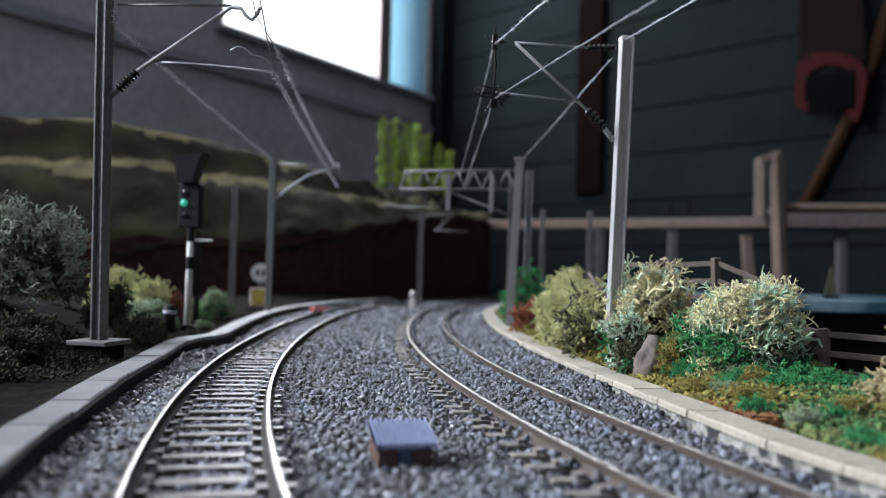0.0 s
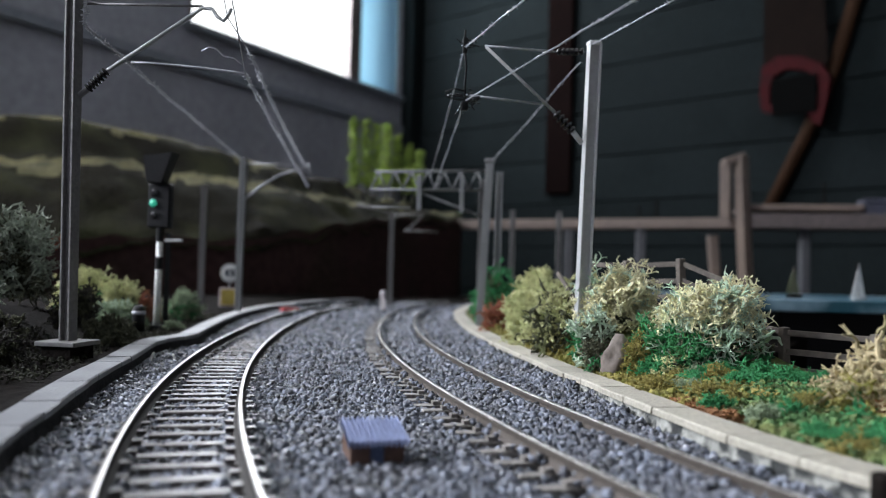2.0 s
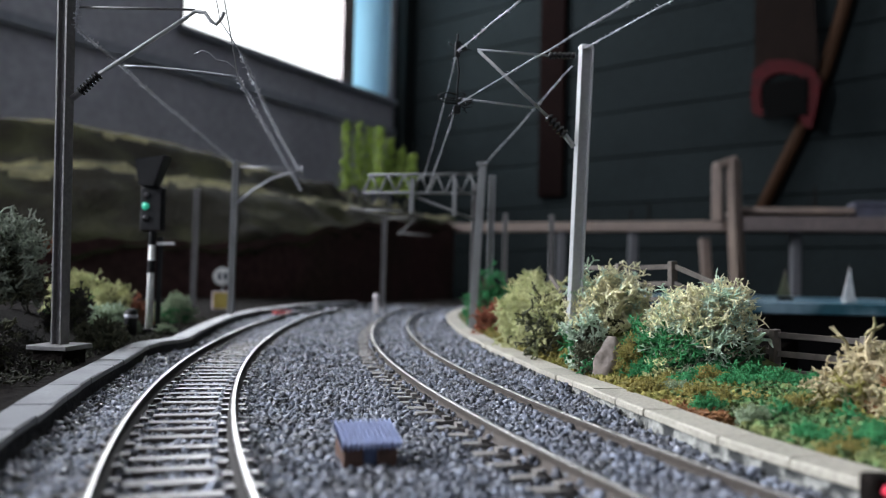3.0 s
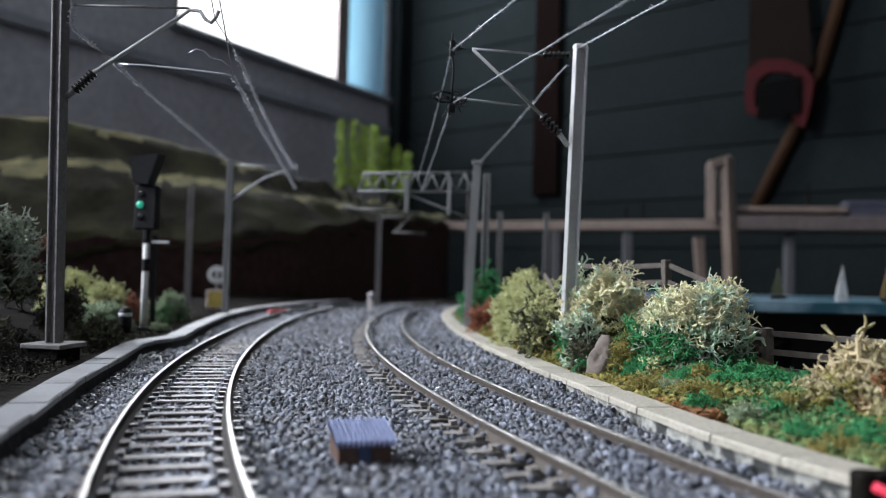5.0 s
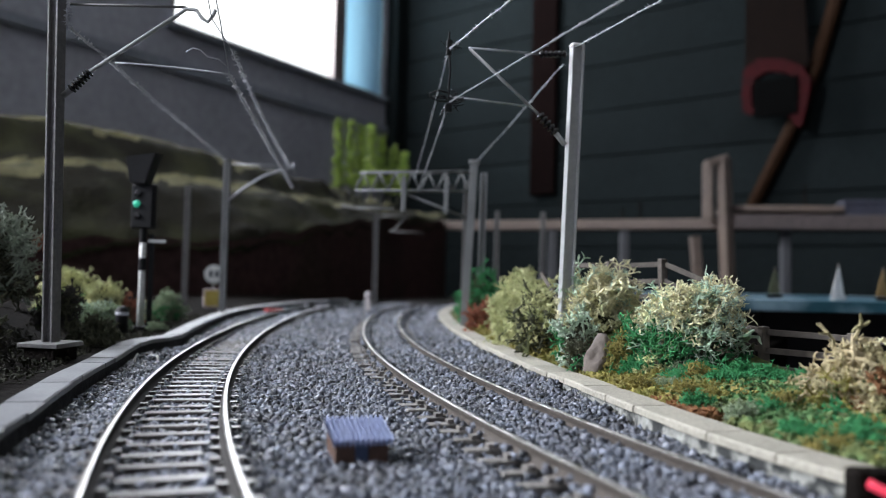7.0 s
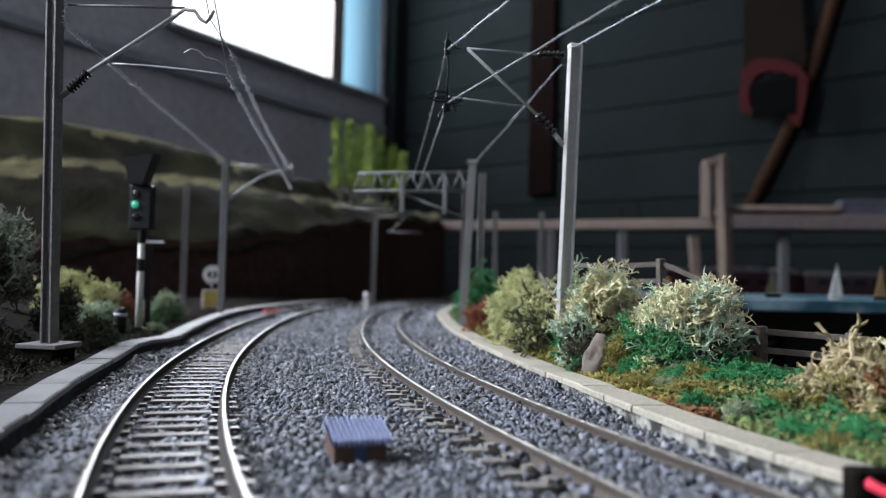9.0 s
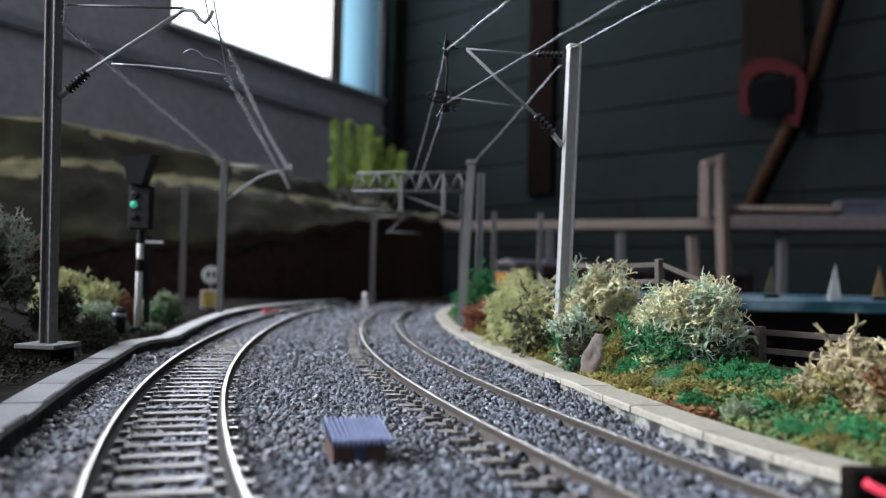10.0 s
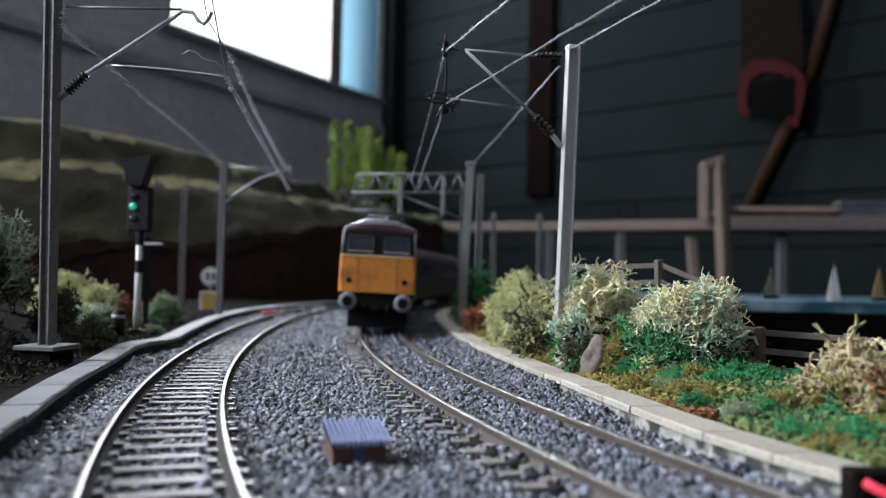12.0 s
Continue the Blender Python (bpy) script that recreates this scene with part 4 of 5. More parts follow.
def grow(rng, verts, faces, p, d, length, r, depth, spread, sides=4):
    """One lichen branch with its forks, as tapering bent rods."""
    n = 2
    rings = []
    side = d.orthogonal().normalized()
    for i in range(n + 1):
        side = (side - d * side.dot(d)).normalized()
        up = d.cross(side)
        rr = r * (1 - 0.12 * i) * (0.6 if depth == 0 and i == n else 1)
        rings.append(len(verts))
        for a in range(sides):
            q = 2 * math.pi * a / sides
            v = p + side * (rr * math.cos(q)) + up * (rr * math.sin(q))
            verts.append((v.x, v.y, v.z))
        if i < n:
            d = (d + Vector((rng.gauss(0, 1), rng.gauss(0, 1), rng.gauss(0, 1) + 0.1)) * 0.33).normalized()
            p = p + d * (length / n)
    for a, b in zip(rings, rings[1:]):
        for k in range(sides):
            j = (k + 1) % sides
            faces.append((a + k, a + j, b + j, b + k))
    faces.append(tuple(rings[-1] + k for k in range(sides)))
    if depth:
        for _ in range(2 if rng.random() < 0.8 else 3):
            e = (d + Vector((rng.gauss(0, 1), rng.gauss(0, 1), rng.gauss(0, 1))) * spread).normalized()
            grow(rng, verts, faces, p, e, length * rng.uniform(0.55, 0.95), r * 0.84, depth - 1, spread, sides)


def bush(x, y, z, wide, deep, high, layers, label, seed, category="bush"):
    """A clump of lichen. layers: (name, material, stems, reach, thickness, forks, label)."""
    t = thing("lichen_bush", x, y, z, 0, label, category, "lichen bushes")
    rng = random.Random(seed)
    for name, material, stems, reach, thick, forks, tag, *band in layers:
        verts, faces = [], []
        forks += 1
        lumps = [Vector((rng.gauss(0, 1), rng.gauss(0, 1), abs(rng.gauss(0, 1)))).normalized() for _ in range(6)]
        for _ in range(int(stems * (1.35 if name == 'lichen_growth' else 0.8))):
            a = rng.uniform(0, 2 * math.pi)
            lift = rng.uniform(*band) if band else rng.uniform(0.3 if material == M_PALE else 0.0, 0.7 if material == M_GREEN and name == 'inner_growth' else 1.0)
            u = Vector((math.cos(a) * math.sqrt(1 - lift * lift), math.sin(a) * math.sqrt(1 - lift * lift), lift))
            lump = 0.76 + 0.36 * max(0.0, max(u.dot(v) for v in lumps)) ** 6
            d = Vector((u.x * wide, u.y * deep, u.z * high)) * lump
            far = reach * rng.uniform(0.8, 1.02)
            start = d * (far * 0.5) + Vector((rng.gauss(0, 0.10) * wide, rng.gauss(0, 0.10) * deep, 0))
            start.z = max(0.0, start.z)
            step = d.length * far * 0.5 / (1 + 0.62 * forks)
            step = min(step, thick * 7.5)
            if step * (1 + 0.62 * forks) < d.length * far * 0.5:
                start = d * far * (1 - step * (1 + 0.62 * forks) / (d.length * far))
                start.z = max(0.0, start.z)
            grow(rng, verts, faces, start, (d.normalized() + Vector((rng.gauss(0, 0.4), rng.gauss(0, 0.4), rng.gauss(0, 0.4)))).normalized(), step * 1.15, thick, forks, 0.85)
        raw(name, verts, faces, material, t, tag)
    return t


def scatter(name, line, side, s0, s1, o0, o1, height, n, size, material, label, seed):
    """Fine foam scatter heaped on a bank."""
    rng = np.random.default_rng(seed)
    cube = np.array([(a, b, c) for a in (-1, 1) for b in (-1, 1) for c in (-1, 1)], float)
    quads = ((0, 1, 3, 2), (4, 6, 7, 5), (0, 4, 5, 1), (2, 3, 7, 6), (0, 2, 6, 4), (1, 5, 7, 3))
    verts, faces = [], []
    for _ in range(n):
        x, y, th = at_run(line, rng.uniform(s0, s1))
        th *= 0.6
        o = rng.uniform(o0, o1)
        px, py = x + math.cos(th) * side * o, y - math.sin(th) * side * o
        c = np.array((px, py, height(py, o) + rng.uniform(0, 1) ** 2 * size * 1.8))
        r = size * rng.uniform(0.3, 0.8)
        m = rng.normal(size=(3, 3)) * 0.22 + np.eye(3) * 0.7
        k = len(verts)
        verts += [tuple(c + r * (m @ (q * rng.uniform(0.5, 1.2, 3)))) for q in cube]
        faces += [tuple(k + i for i in f) for f in quads]
    return tagged(raw(name, verts, faces, material), label, "scatter", kind="stuff")


def greenery():
    # right bank, far to near
    bush(18, 402, 1, 15, 14, 34, (("inner_growth", M_DARK, 50, 1, 0.6, 2, ""), ("lichen_growth", M_GREEN, 80, 1, 0.6, 2, "")), "dark green lichen bush beside the line", 11)
    bush(17, 352, 1, 11, 11, 21, (("foliage", M_RUSTY, 110, 1, 0.5, 2, ""),), "rust-red foliage bush behind the kerb", 12)
    # dark inner layers stand in for shade between the stems
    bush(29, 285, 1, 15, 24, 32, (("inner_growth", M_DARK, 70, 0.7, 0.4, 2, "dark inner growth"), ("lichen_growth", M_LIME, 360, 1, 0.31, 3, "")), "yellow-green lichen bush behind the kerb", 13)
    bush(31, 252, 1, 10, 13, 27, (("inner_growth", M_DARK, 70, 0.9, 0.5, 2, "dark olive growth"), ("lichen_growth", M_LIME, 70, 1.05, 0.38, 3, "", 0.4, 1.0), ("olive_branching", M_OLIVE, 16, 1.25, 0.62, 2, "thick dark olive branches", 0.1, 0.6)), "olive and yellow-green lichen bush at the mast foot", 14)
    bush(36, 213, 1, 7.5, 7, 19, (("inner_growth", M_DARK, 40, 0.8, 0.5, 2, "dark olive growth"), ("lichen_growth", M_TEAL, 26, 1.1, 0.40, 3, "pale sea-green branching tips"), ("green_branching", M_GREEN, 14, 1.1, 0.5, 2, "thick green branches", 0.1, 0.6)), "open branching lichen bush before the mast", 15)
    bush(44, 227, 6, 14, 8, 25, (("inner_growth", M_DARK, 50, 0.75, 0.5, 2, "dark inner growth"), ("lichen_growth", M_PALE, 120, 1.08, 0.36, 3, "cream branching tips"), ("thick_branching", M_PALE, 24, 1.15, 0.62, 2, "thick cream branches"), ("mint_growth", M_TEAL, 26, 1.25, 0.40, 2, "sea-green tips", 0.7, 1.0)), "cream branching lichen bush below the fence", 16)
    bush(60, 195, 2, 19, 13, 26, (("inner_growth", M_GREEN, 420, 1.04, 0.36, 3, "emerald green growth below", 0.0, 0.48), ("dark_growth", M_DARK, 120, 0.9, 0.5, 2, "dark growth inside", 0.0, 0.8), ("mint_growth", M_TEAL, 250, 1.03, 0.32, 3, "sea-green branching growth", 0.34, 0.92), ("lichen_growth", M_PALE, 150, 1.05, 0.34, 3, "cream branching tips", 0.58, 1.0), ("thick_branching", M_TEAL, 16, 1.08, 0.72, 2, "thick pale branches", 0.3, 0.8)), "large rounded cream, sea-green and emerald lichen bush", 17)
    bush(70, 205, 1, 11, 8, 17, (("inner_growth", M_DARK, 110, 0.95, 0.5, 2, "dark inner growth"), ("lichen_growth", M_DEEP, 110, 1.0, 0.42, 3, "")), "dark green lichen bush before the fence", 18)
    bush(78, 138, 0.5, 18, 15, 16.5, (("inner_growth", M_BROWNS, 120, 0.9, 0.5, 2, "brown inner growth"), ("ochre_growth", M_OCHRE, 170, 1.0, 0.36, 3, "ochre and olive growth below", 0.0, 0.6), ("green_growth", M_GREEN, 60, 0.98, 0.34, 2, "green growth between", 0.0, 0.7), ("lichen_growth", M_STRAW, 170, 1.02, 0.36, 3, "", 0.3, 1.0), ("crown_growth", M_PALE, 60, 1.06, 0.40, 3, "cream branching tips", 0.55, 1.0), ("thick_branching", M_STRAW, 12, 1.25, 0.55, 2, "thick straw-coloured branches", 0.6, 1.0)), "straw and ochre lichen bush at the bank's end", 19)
    for s0, s1, o0, o1, n, size, m, label, seed in (
            (58, 106, 7.5, 27, 5500, 0.8, M_OCHRE, "yellow foam scatter on the bank", 31),
            (30, 78, 12, 42, 6500, 0.85, M_GRASS, "bright green foam scatter on the bank", 32),
            (0, 38, 8, 40, 6500, 0.9, M_GRASS, "green foam scatter on the bank", 33),
            (44, 64, 7.5, 13, 700, 0.75, M_BROWNS, "brown foam scatter along the kerb", 34),
            (0, 30, 9, 34, 1800, 0.8, M_OCHRE, "yellow foam scatter along the kerb", 35),
            (100, 300, 7.5, 20, 3000, 0.9, M_OCHRE, "olive foam scatter behind the kerb", 36)):
        scatter("foam_scatter", KERB_R, 1, s0, s1, o0, o1, bank_right_z, n, size, m, label, seed)
    rng = random.Random(77)
    for k in range(34):
        s, o = rng.uniform(2, 88), rng.uniform(10, 30)
        x, y, th = at_run(KERB_R, s)
        bush(x + o, y + 3, bank_right_z(y, o) - 0.3, rng.uniform(3, 5.5), rng.uniform(3, 5), rng.uniform(3, 6), (("lichen_growth", rng.choice((M_GREEN, M_GREEN, M_SAGE, M_OCHRE)), 60, 1, 0.16, 2, ""),), "low green lichen tuft on the turf", 90 + k, "tuft")
    # stone on the bank
    bm = bmesh.new()
    bmesh.ops.create_icosphere(bm, subdivisions=3, radius=1)
    for v in bm.verts:
        v.co *= 1 + 0.5 * noise.noise(v.co * 1.3 + Vector((3, 1, 7))) + 0.14 * noise.noise(v.co * 4) + 0.05 * noise.noise(v.co * 11)
        v.co = Vector((v.co.x * 4.1, v.co.y * 3.2, v.co.z * 6.6))
    tagged(part("stone", bm, surface("pinkish grey stone", (0.185, 0.155, 0.135), 0.85, grain=900, stain=220, stains=0.7, second=(0.12, 0.10, 0.085), bump=0.6), at=pose(0.0392, 0.1995, 0.0035, 8, 14, 20), smooth=True), "pinkish grey stone leaning behind the kerb", "stone")
    bush(43.5, 196, 1.0, 4.5, 3.5, 12, (("lichen_growth", M_OCHRE, 60, 1, 0.24, 2, ""), ("inner_growth", M_GREEN, 40, 1, 0.26, 2, "")), "yellow and green tuft leaning on the stone", 61, "tuft")
    bush(34.6, 202, 1.0, 3.5, 3.5, 11, (("lichen_growth", M_DARK, 30, 1, 0.26, 2, ""), ("inner_growth", M_GREEN, 30, 1, 0.26, 2, "")), "dark tuft beside the stone", 62, "tuft")
    bush(50, 188, 1.5, 6, 4, 8, (("lichen_growth", M_LIME, 60, 1, 0.22, 2, ""), ("inner_growth", M_GREEN, 60, 1, 0.26, 2, "")), "bright green tuft under the large bush", 63, "tuft")
    bush(66, 176, 1.5, 7, 4, 8, (("lichen_growth", M_GREEN, 110, 1, 0.22, 2, ""),), "bright green tuft under the large bush", 64, "tuft")
    for x, y, w, h, m, label, seed in ((47, 192, 7, 9, M_GREEN, "emerald fibre moss under the large bush", 65), (57, 180, 8, 8, M_GREEN, "emerald fibre moss under the large bush", 66), (72, 170, 9, 9, M_GREEN, "emerald fibre moss on the turf", 67),
                                       (45, 195, 5, 13, M_OCHRE, "yellow fibre moss beside the stone", 68), (50, 184, 5, 5, M_OCHRE, "yellow fibre moss along the kerb", 69), (63, 163, 7, 6, M_GREEN, "emerald fibre moss on the turf", 70), (56, 170, 5, 4, M_BROWNS, "rust-brown fibre moss along the kerb", 71)):
        bush(x, y, bank_right_z(y, 12) - 0.5, w, w * 0.7, h, (("lichen_growth", m, 150, 1, 0.17, 3, ""),), label, seed, "moss")
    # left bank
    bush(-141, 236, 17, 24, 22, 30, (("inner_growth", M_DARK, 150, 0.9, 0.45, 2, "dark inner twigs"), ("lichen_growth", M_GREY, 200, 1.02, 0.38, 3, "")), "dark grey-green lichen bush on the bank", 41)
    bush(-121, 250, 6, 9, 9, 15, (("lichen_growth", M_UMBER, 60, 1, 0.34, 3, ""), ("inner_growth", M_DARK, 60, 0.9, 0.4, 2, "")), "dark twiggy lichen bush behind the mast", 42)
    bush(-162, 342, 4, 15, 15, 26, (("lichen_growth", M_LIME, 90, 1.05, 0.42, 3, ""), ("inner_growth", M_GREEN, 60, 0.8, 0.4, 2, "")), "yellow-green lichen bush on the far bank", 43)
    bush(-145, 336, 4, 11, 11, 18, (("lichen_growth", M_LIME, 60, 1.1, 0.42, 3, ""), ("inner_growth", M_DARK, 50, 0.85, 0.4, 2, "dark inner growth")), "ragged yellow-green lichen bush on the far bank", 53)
    bush(-140, 352, 2, 9, 9, 13, (("foliage", M_RUSTY, 90, 1, 0.42, 2, ""),), "orange-red foliage bush on the far bank", 44)
    bush(-131, 372, 2, 12, 11, 17, (("lichen_growth", M_SAGE, 110, 1, 0.4, 3, ""), ("inner_growth", M_GREEN, 60, 0.85, 0.4, 2, "")), "sea-green lichen bush behind the signal", 45)
    bush(-131, 303, 2, 15, 12, 11, (("lichen_growth", M_SAGE, 160, 1, 0.30, 2, ""), ("crown_growth", M_TEAL, 60, 1.02, 0.26, 2, "pale tips", 0.6, 1.0)), "flat pale green lichen patch on the far bank", 46)
    bush(-125, 248, 29, 4, 4, 7, (("foliage", M_RUSTY, 40, 1, 0.4, 2, ""),), "orange foliage tuft on the bank", 47)
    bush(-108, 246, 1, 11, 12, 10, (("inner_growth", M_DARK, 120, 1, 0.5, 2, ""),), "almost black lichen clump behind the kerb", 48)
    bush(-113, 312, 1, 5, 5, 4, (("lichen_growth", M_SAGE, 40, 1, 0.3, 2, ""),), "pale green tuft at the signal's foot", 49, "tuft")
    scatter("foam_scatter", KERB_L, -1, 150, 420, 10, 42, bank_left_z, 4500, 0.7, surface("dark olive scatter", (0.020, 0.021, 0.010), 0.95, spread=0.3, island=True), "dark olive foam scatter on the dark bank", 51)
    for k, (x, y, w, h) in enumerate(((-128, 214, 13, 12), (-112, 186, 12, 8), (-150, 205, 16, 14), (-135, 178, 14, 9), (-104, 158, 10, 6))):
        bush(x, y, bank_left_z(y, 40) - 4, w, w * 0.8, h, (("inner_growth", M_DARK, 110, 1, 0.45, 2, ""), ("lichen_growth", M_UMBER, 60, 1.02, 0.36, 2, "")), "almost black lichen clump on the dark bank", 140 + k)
    # bright fern-like plant on the hill
    t = thing("toy_plant", -80, 815, 98, 0, "bright yellow-green plant with upright ribbed fronds", "plant")
    rng = random.Random(9)
    M_FROND = surface("yellow-green frond", (0.27, 0.36, 0.07), 0.7, grain=300, stain=60, stains=0.5, second=(0.09, 0.19, 0.02), spread=0.4, island=True)
    for k in range(7):
        f = k / 6
        x = -34 + 68 * f + rng.uniform(-2, 2)
        top = 92 - 44 * abs(f - 0.15) ** 1.3 + rng.uniform(-5, 5)
        yy = rng.uniform(-8, 8)
        verts, faces = [], []
        for i in range(190):
            z = top * rng.uniform(0.18, 0.97)
            a = rng.uniform(0, 2 * math.pi)
            w = 5.6 * (1.1 - 0.5 * z / top)
            d = Vector((math.cos(a), math.sin(a), 0.75)).normalized()
            grow(rng, verts, faces, Vector((x * (0.9 + 0.1 * z / top), yy, z)), d, w, 0.85, 1, 0.5)
        frond = raw("frond", verts, faces, M_FROND, t)
        part("stem", tube([(x * 0.8, yy * 0.5, 0), (x * 0.95, yy, top * 0.5), (x, yy, top)], 1.3, 6, None, [1, 0.9, 0.5]), M_DARK, frond, "dark stem")


greenery()

# ---- lineside things ----
M_GREENLAMP = glowing("green signal lamp", (0.04, 0.46, 0.30), 0.5)
M_YELLOW = surface("sign yellow", (0.40, 0.31, 0.07), 0.5, grain=900, stain=140, stains=0.3)
M_BLUEGREY = surface("blue-grey corrugated sheet", (0.24, 0.28, 0.44), 0.38, grain=900, stain=160, stains=0.3)
M_BRICKS = surface("brown hut wall", (0.10, 0.055, 0.04), 0.8, grain=900, stain=200)
M_FENCE = surface("weathered fence timber", (0.13, 0.11, 0.095), 0.75, grain=700, stain=120, stains=0.5, spread=0.2)


def signal():
    t = thing("colour_light_signal", -119.8, 313, 0.5, -6, "black colour-light signal showing green on a banded post", "signal")
    part("post", lathe([(1.3, 0), (1.3, 40)], 14), M_WHITEP, t, "white post", smooth=True)
    part("post_band", lathe([(1.42, 23.5), (1.42, 28.5)], 14), M_BLACK, t, "black band")
    part("post_band", lathe([(1.42, 34.5), (1.42, 40)], 14), M_BLACK, t, "black band")
    part("foot", box(-2.6, 2.6, -2.6, 2.6, -0.8, 1.6, 0.3), M_BLACK, t)
    part("head", box(-5.0, 4.2, -1.6, 2.4, 40.0, 57.6, 0.7), M_BLACK, t, "black lamp head")
    bm = bmesh.new()
    v = [bm.verts.new(p) for p in ((-4.6, -4.2, 57.8), (1.8, -4.2, 57.4), (6.4, -4.8, 69.8), (-6.2, -4.8, 68.2), (-4.6, 1.6, 57.8), (1.8, 1.6, 57.4), (6.4, 1.6, 69.8), (-6.2, 1.6, 68.2))]
    for f in ((0, 1, 2, 3), (7, 6, 5, 4), (0, 4, 5, 1), (1, 5, 6, 2), (2, 6, 7, 3), (3, 7, 4, 0)):
        bm.faces.new([v[i] for i in f])
    bmesh.ops.bevel(bm, geom=bm.edges[:], offset=0.4, segments=2, affect="EDGES")
    part("hood", bm, M_BLACK, t, "black flared hood of the route indicator")
    m = Matrix.Translation((-2.4, -1.7, 49.8)) @ Matrix.Rotation(math.pi / 2, 4, "X")
    lamp = part("lamp", lathe([(1.45, 0), (1.45, 0.4), (1.0, 0.9), (0.2, 1.1)], 18, m=m), M_GREENLAMP, t, "lit green lamp", smooth=True)
    for z in (45, 54):
        mm = Matrix.Translation((-2.0, -1.65, z)) @ Matrix.Rotation(math.pi / 2, 4, "X")
        part("lamp", lathe([(1.4, 0), (1.4, 0.5), (0.9, 0.6)], 16, m=mm), M_INSUL, t, "unlit dark lamp", smooth=True)
    part("shunt_arm", box(2, 9.5, -0.5, 0.5, 34.6, 35.8, 0.15), M_MAST, t, "thin grey side arm")
    part("ladder", box(1.8, 4.0, 1.0, 1.6, 1, 38, 0.1), M_BLACK, t, "black ladder")


M_FIG = surface("faded figure paint", (0.07, 0.08, 0.10), 0.6)


def speed_sign():
    t = thing("speed_sign", -146.4, 502, -1, 14, "round white speed sign above a yellow plate", "sign")
    m = Matrix.Translation((0, -1.0, 24)) @ Matrix.Rotation(math.pi / 2, 4, "X")
    part("post", lathe([(0.9, 0), (0.9, 26)], 10), M_MASTD, t)
    part("disc", lathe([(5.6, 0), (6.1, 0.2), (6.1, 1.0), (5.6, 1.1)], 32, m=m), M_MAST, t, "pale disc rim")
    m = Matrix.Translation((0, -2.15, 24)) @ Matrix.Rotation(math.pi / 2, 4, "X")
    part("face", lathe([(4.9, 0), (4.9, 0.15)], 32, m=m), M_WHITEP, t, "white sign face")
    for x in (-1.9, 1.7):
        part("figure_bar", box(x - 1.1, x + 1.1, -2.55, -2.3, 22.0, 26.2, 0.1), M_FIG, t, "dark bar standing for a figure")
    part("plate", box(-6.2, 6.2, -1.4, -0.2, 2.6, 14.6, 0.4), surface("pale plate", (0.5, 0.42, 0.42), 0.6), t, "pale plate edge")
    part("plate_face", box(-5.0, 5.0, -1.75, -1.3, 3.8, 13.6, 0.1), M_YELLOW, t, "yellow plate face")


def hut():
    t = thing("lineside_box", -12.5, 119.0, -4.2, 17, "low brown lineside box with a blue-grey corrugated lid", "box")
    part("front_panel", box(-3.9, -1.0, -4.2, 3.8, 0, 4.2, 0.15), M_BRICKS, t)
    part("front_panel", box(1.0, 3.9, -4.2, 3.8, 0, 4.2, 0.15), M_BRICKS, t)
    part("blue_door", box(-1.0, 1.0, -3.9, 3.5, 0, 4.1, 0.1), surface("faded blue door", (0.06, 0.09, 0.17), 0.5), t, "dark blue door")
    bm = bmesh.new()
    rows = []
    n = 12 * 6
    for y, z in ((-4.9, 4.0), (-4.9, 4.35), (4.6, 6.15), (4.6, 5.8)):
        rows.append([bm.verts.new((-4.5 + 9.0 * i / n, y, z + 0.42 * math.cos(2 * math.pi * 12 * i / n))) for i in range(n + 1)])
    for a, b in zip(rows, rows[1:] + rows[:1]):
        for i in range(n):
            bm.faces.new((a[i], a[i + 1], b[i + 1], b[i]))
    bmesh.ops.recalc_face_normals(bm, faces=bm.faces[:])
    part("corrugated_lid", bm, M_BLUEGREY, t, "blue-grey corrugated lid")


def fence():
    def post(t, x, y, z, h):
        part("fence_post", box(-1.1, 1.1, -1.0, 1.0, -5, h, 0.2), M_FENCE, t, at=pose(x * MM, y * MM, z * MM, 3, -4, 20))
    def bar(t, a, b, w=0.6, h=1.5):
        a, b = Vector(a), Vector(b)
        d = b - a
        bm = box(-0.5, d.length + 0.5, -w / 2, w / 2, -h / 2, h / 2, 0.15)
        bm.transform(Matrix.Translation(a) @ d.to_track_quat("X", "Z").to_matrix().to_4x4())
        part("fence_rail", bm, M_FENCE, t)
    t = thing("wooden_fence", 0, 0, 0, 0, "weathered brown post-and-rail fence above the bushes", "fence", "fences")
    P = [(41, 256, 17.5), (51.5, 246, 17.2), (65, 236, 18), (75, 221, 12)]
    for p in P[:3]:
        post(t, *p, 13.2)
    post(t, *P[3], 11)
    for a, b in zip(P, P[1:]):
        for z in (11.6, 6.6, 2.0):
            bar(t, (a[0], a[1] - 1.3, a[2] + z), (b[0], b[1] - 1.3, b[2] + z))
    bar(t, (32, 262, 26), (36, 254, 18.5))
    t = thing("wooden_fence", 0, 0, 0, 0, "weathered dark post-and-rail fence at the bank's foot", "fence", "fences")
    P = [(75, 212, 3), (81, 201, 1.5), (97.5, 189, 1), (116, 178, 0)]
    for p in P[1:]:
        post(t, *p, 12.2)
    for a, b in zip(P, P[1:]):
        for z in (10.8, 6.2, 1.8):
            bar(t, (a[0], a[1] - 1.3, a[2] + z), (b[0], b[1] - 1.3, b[2] + z))


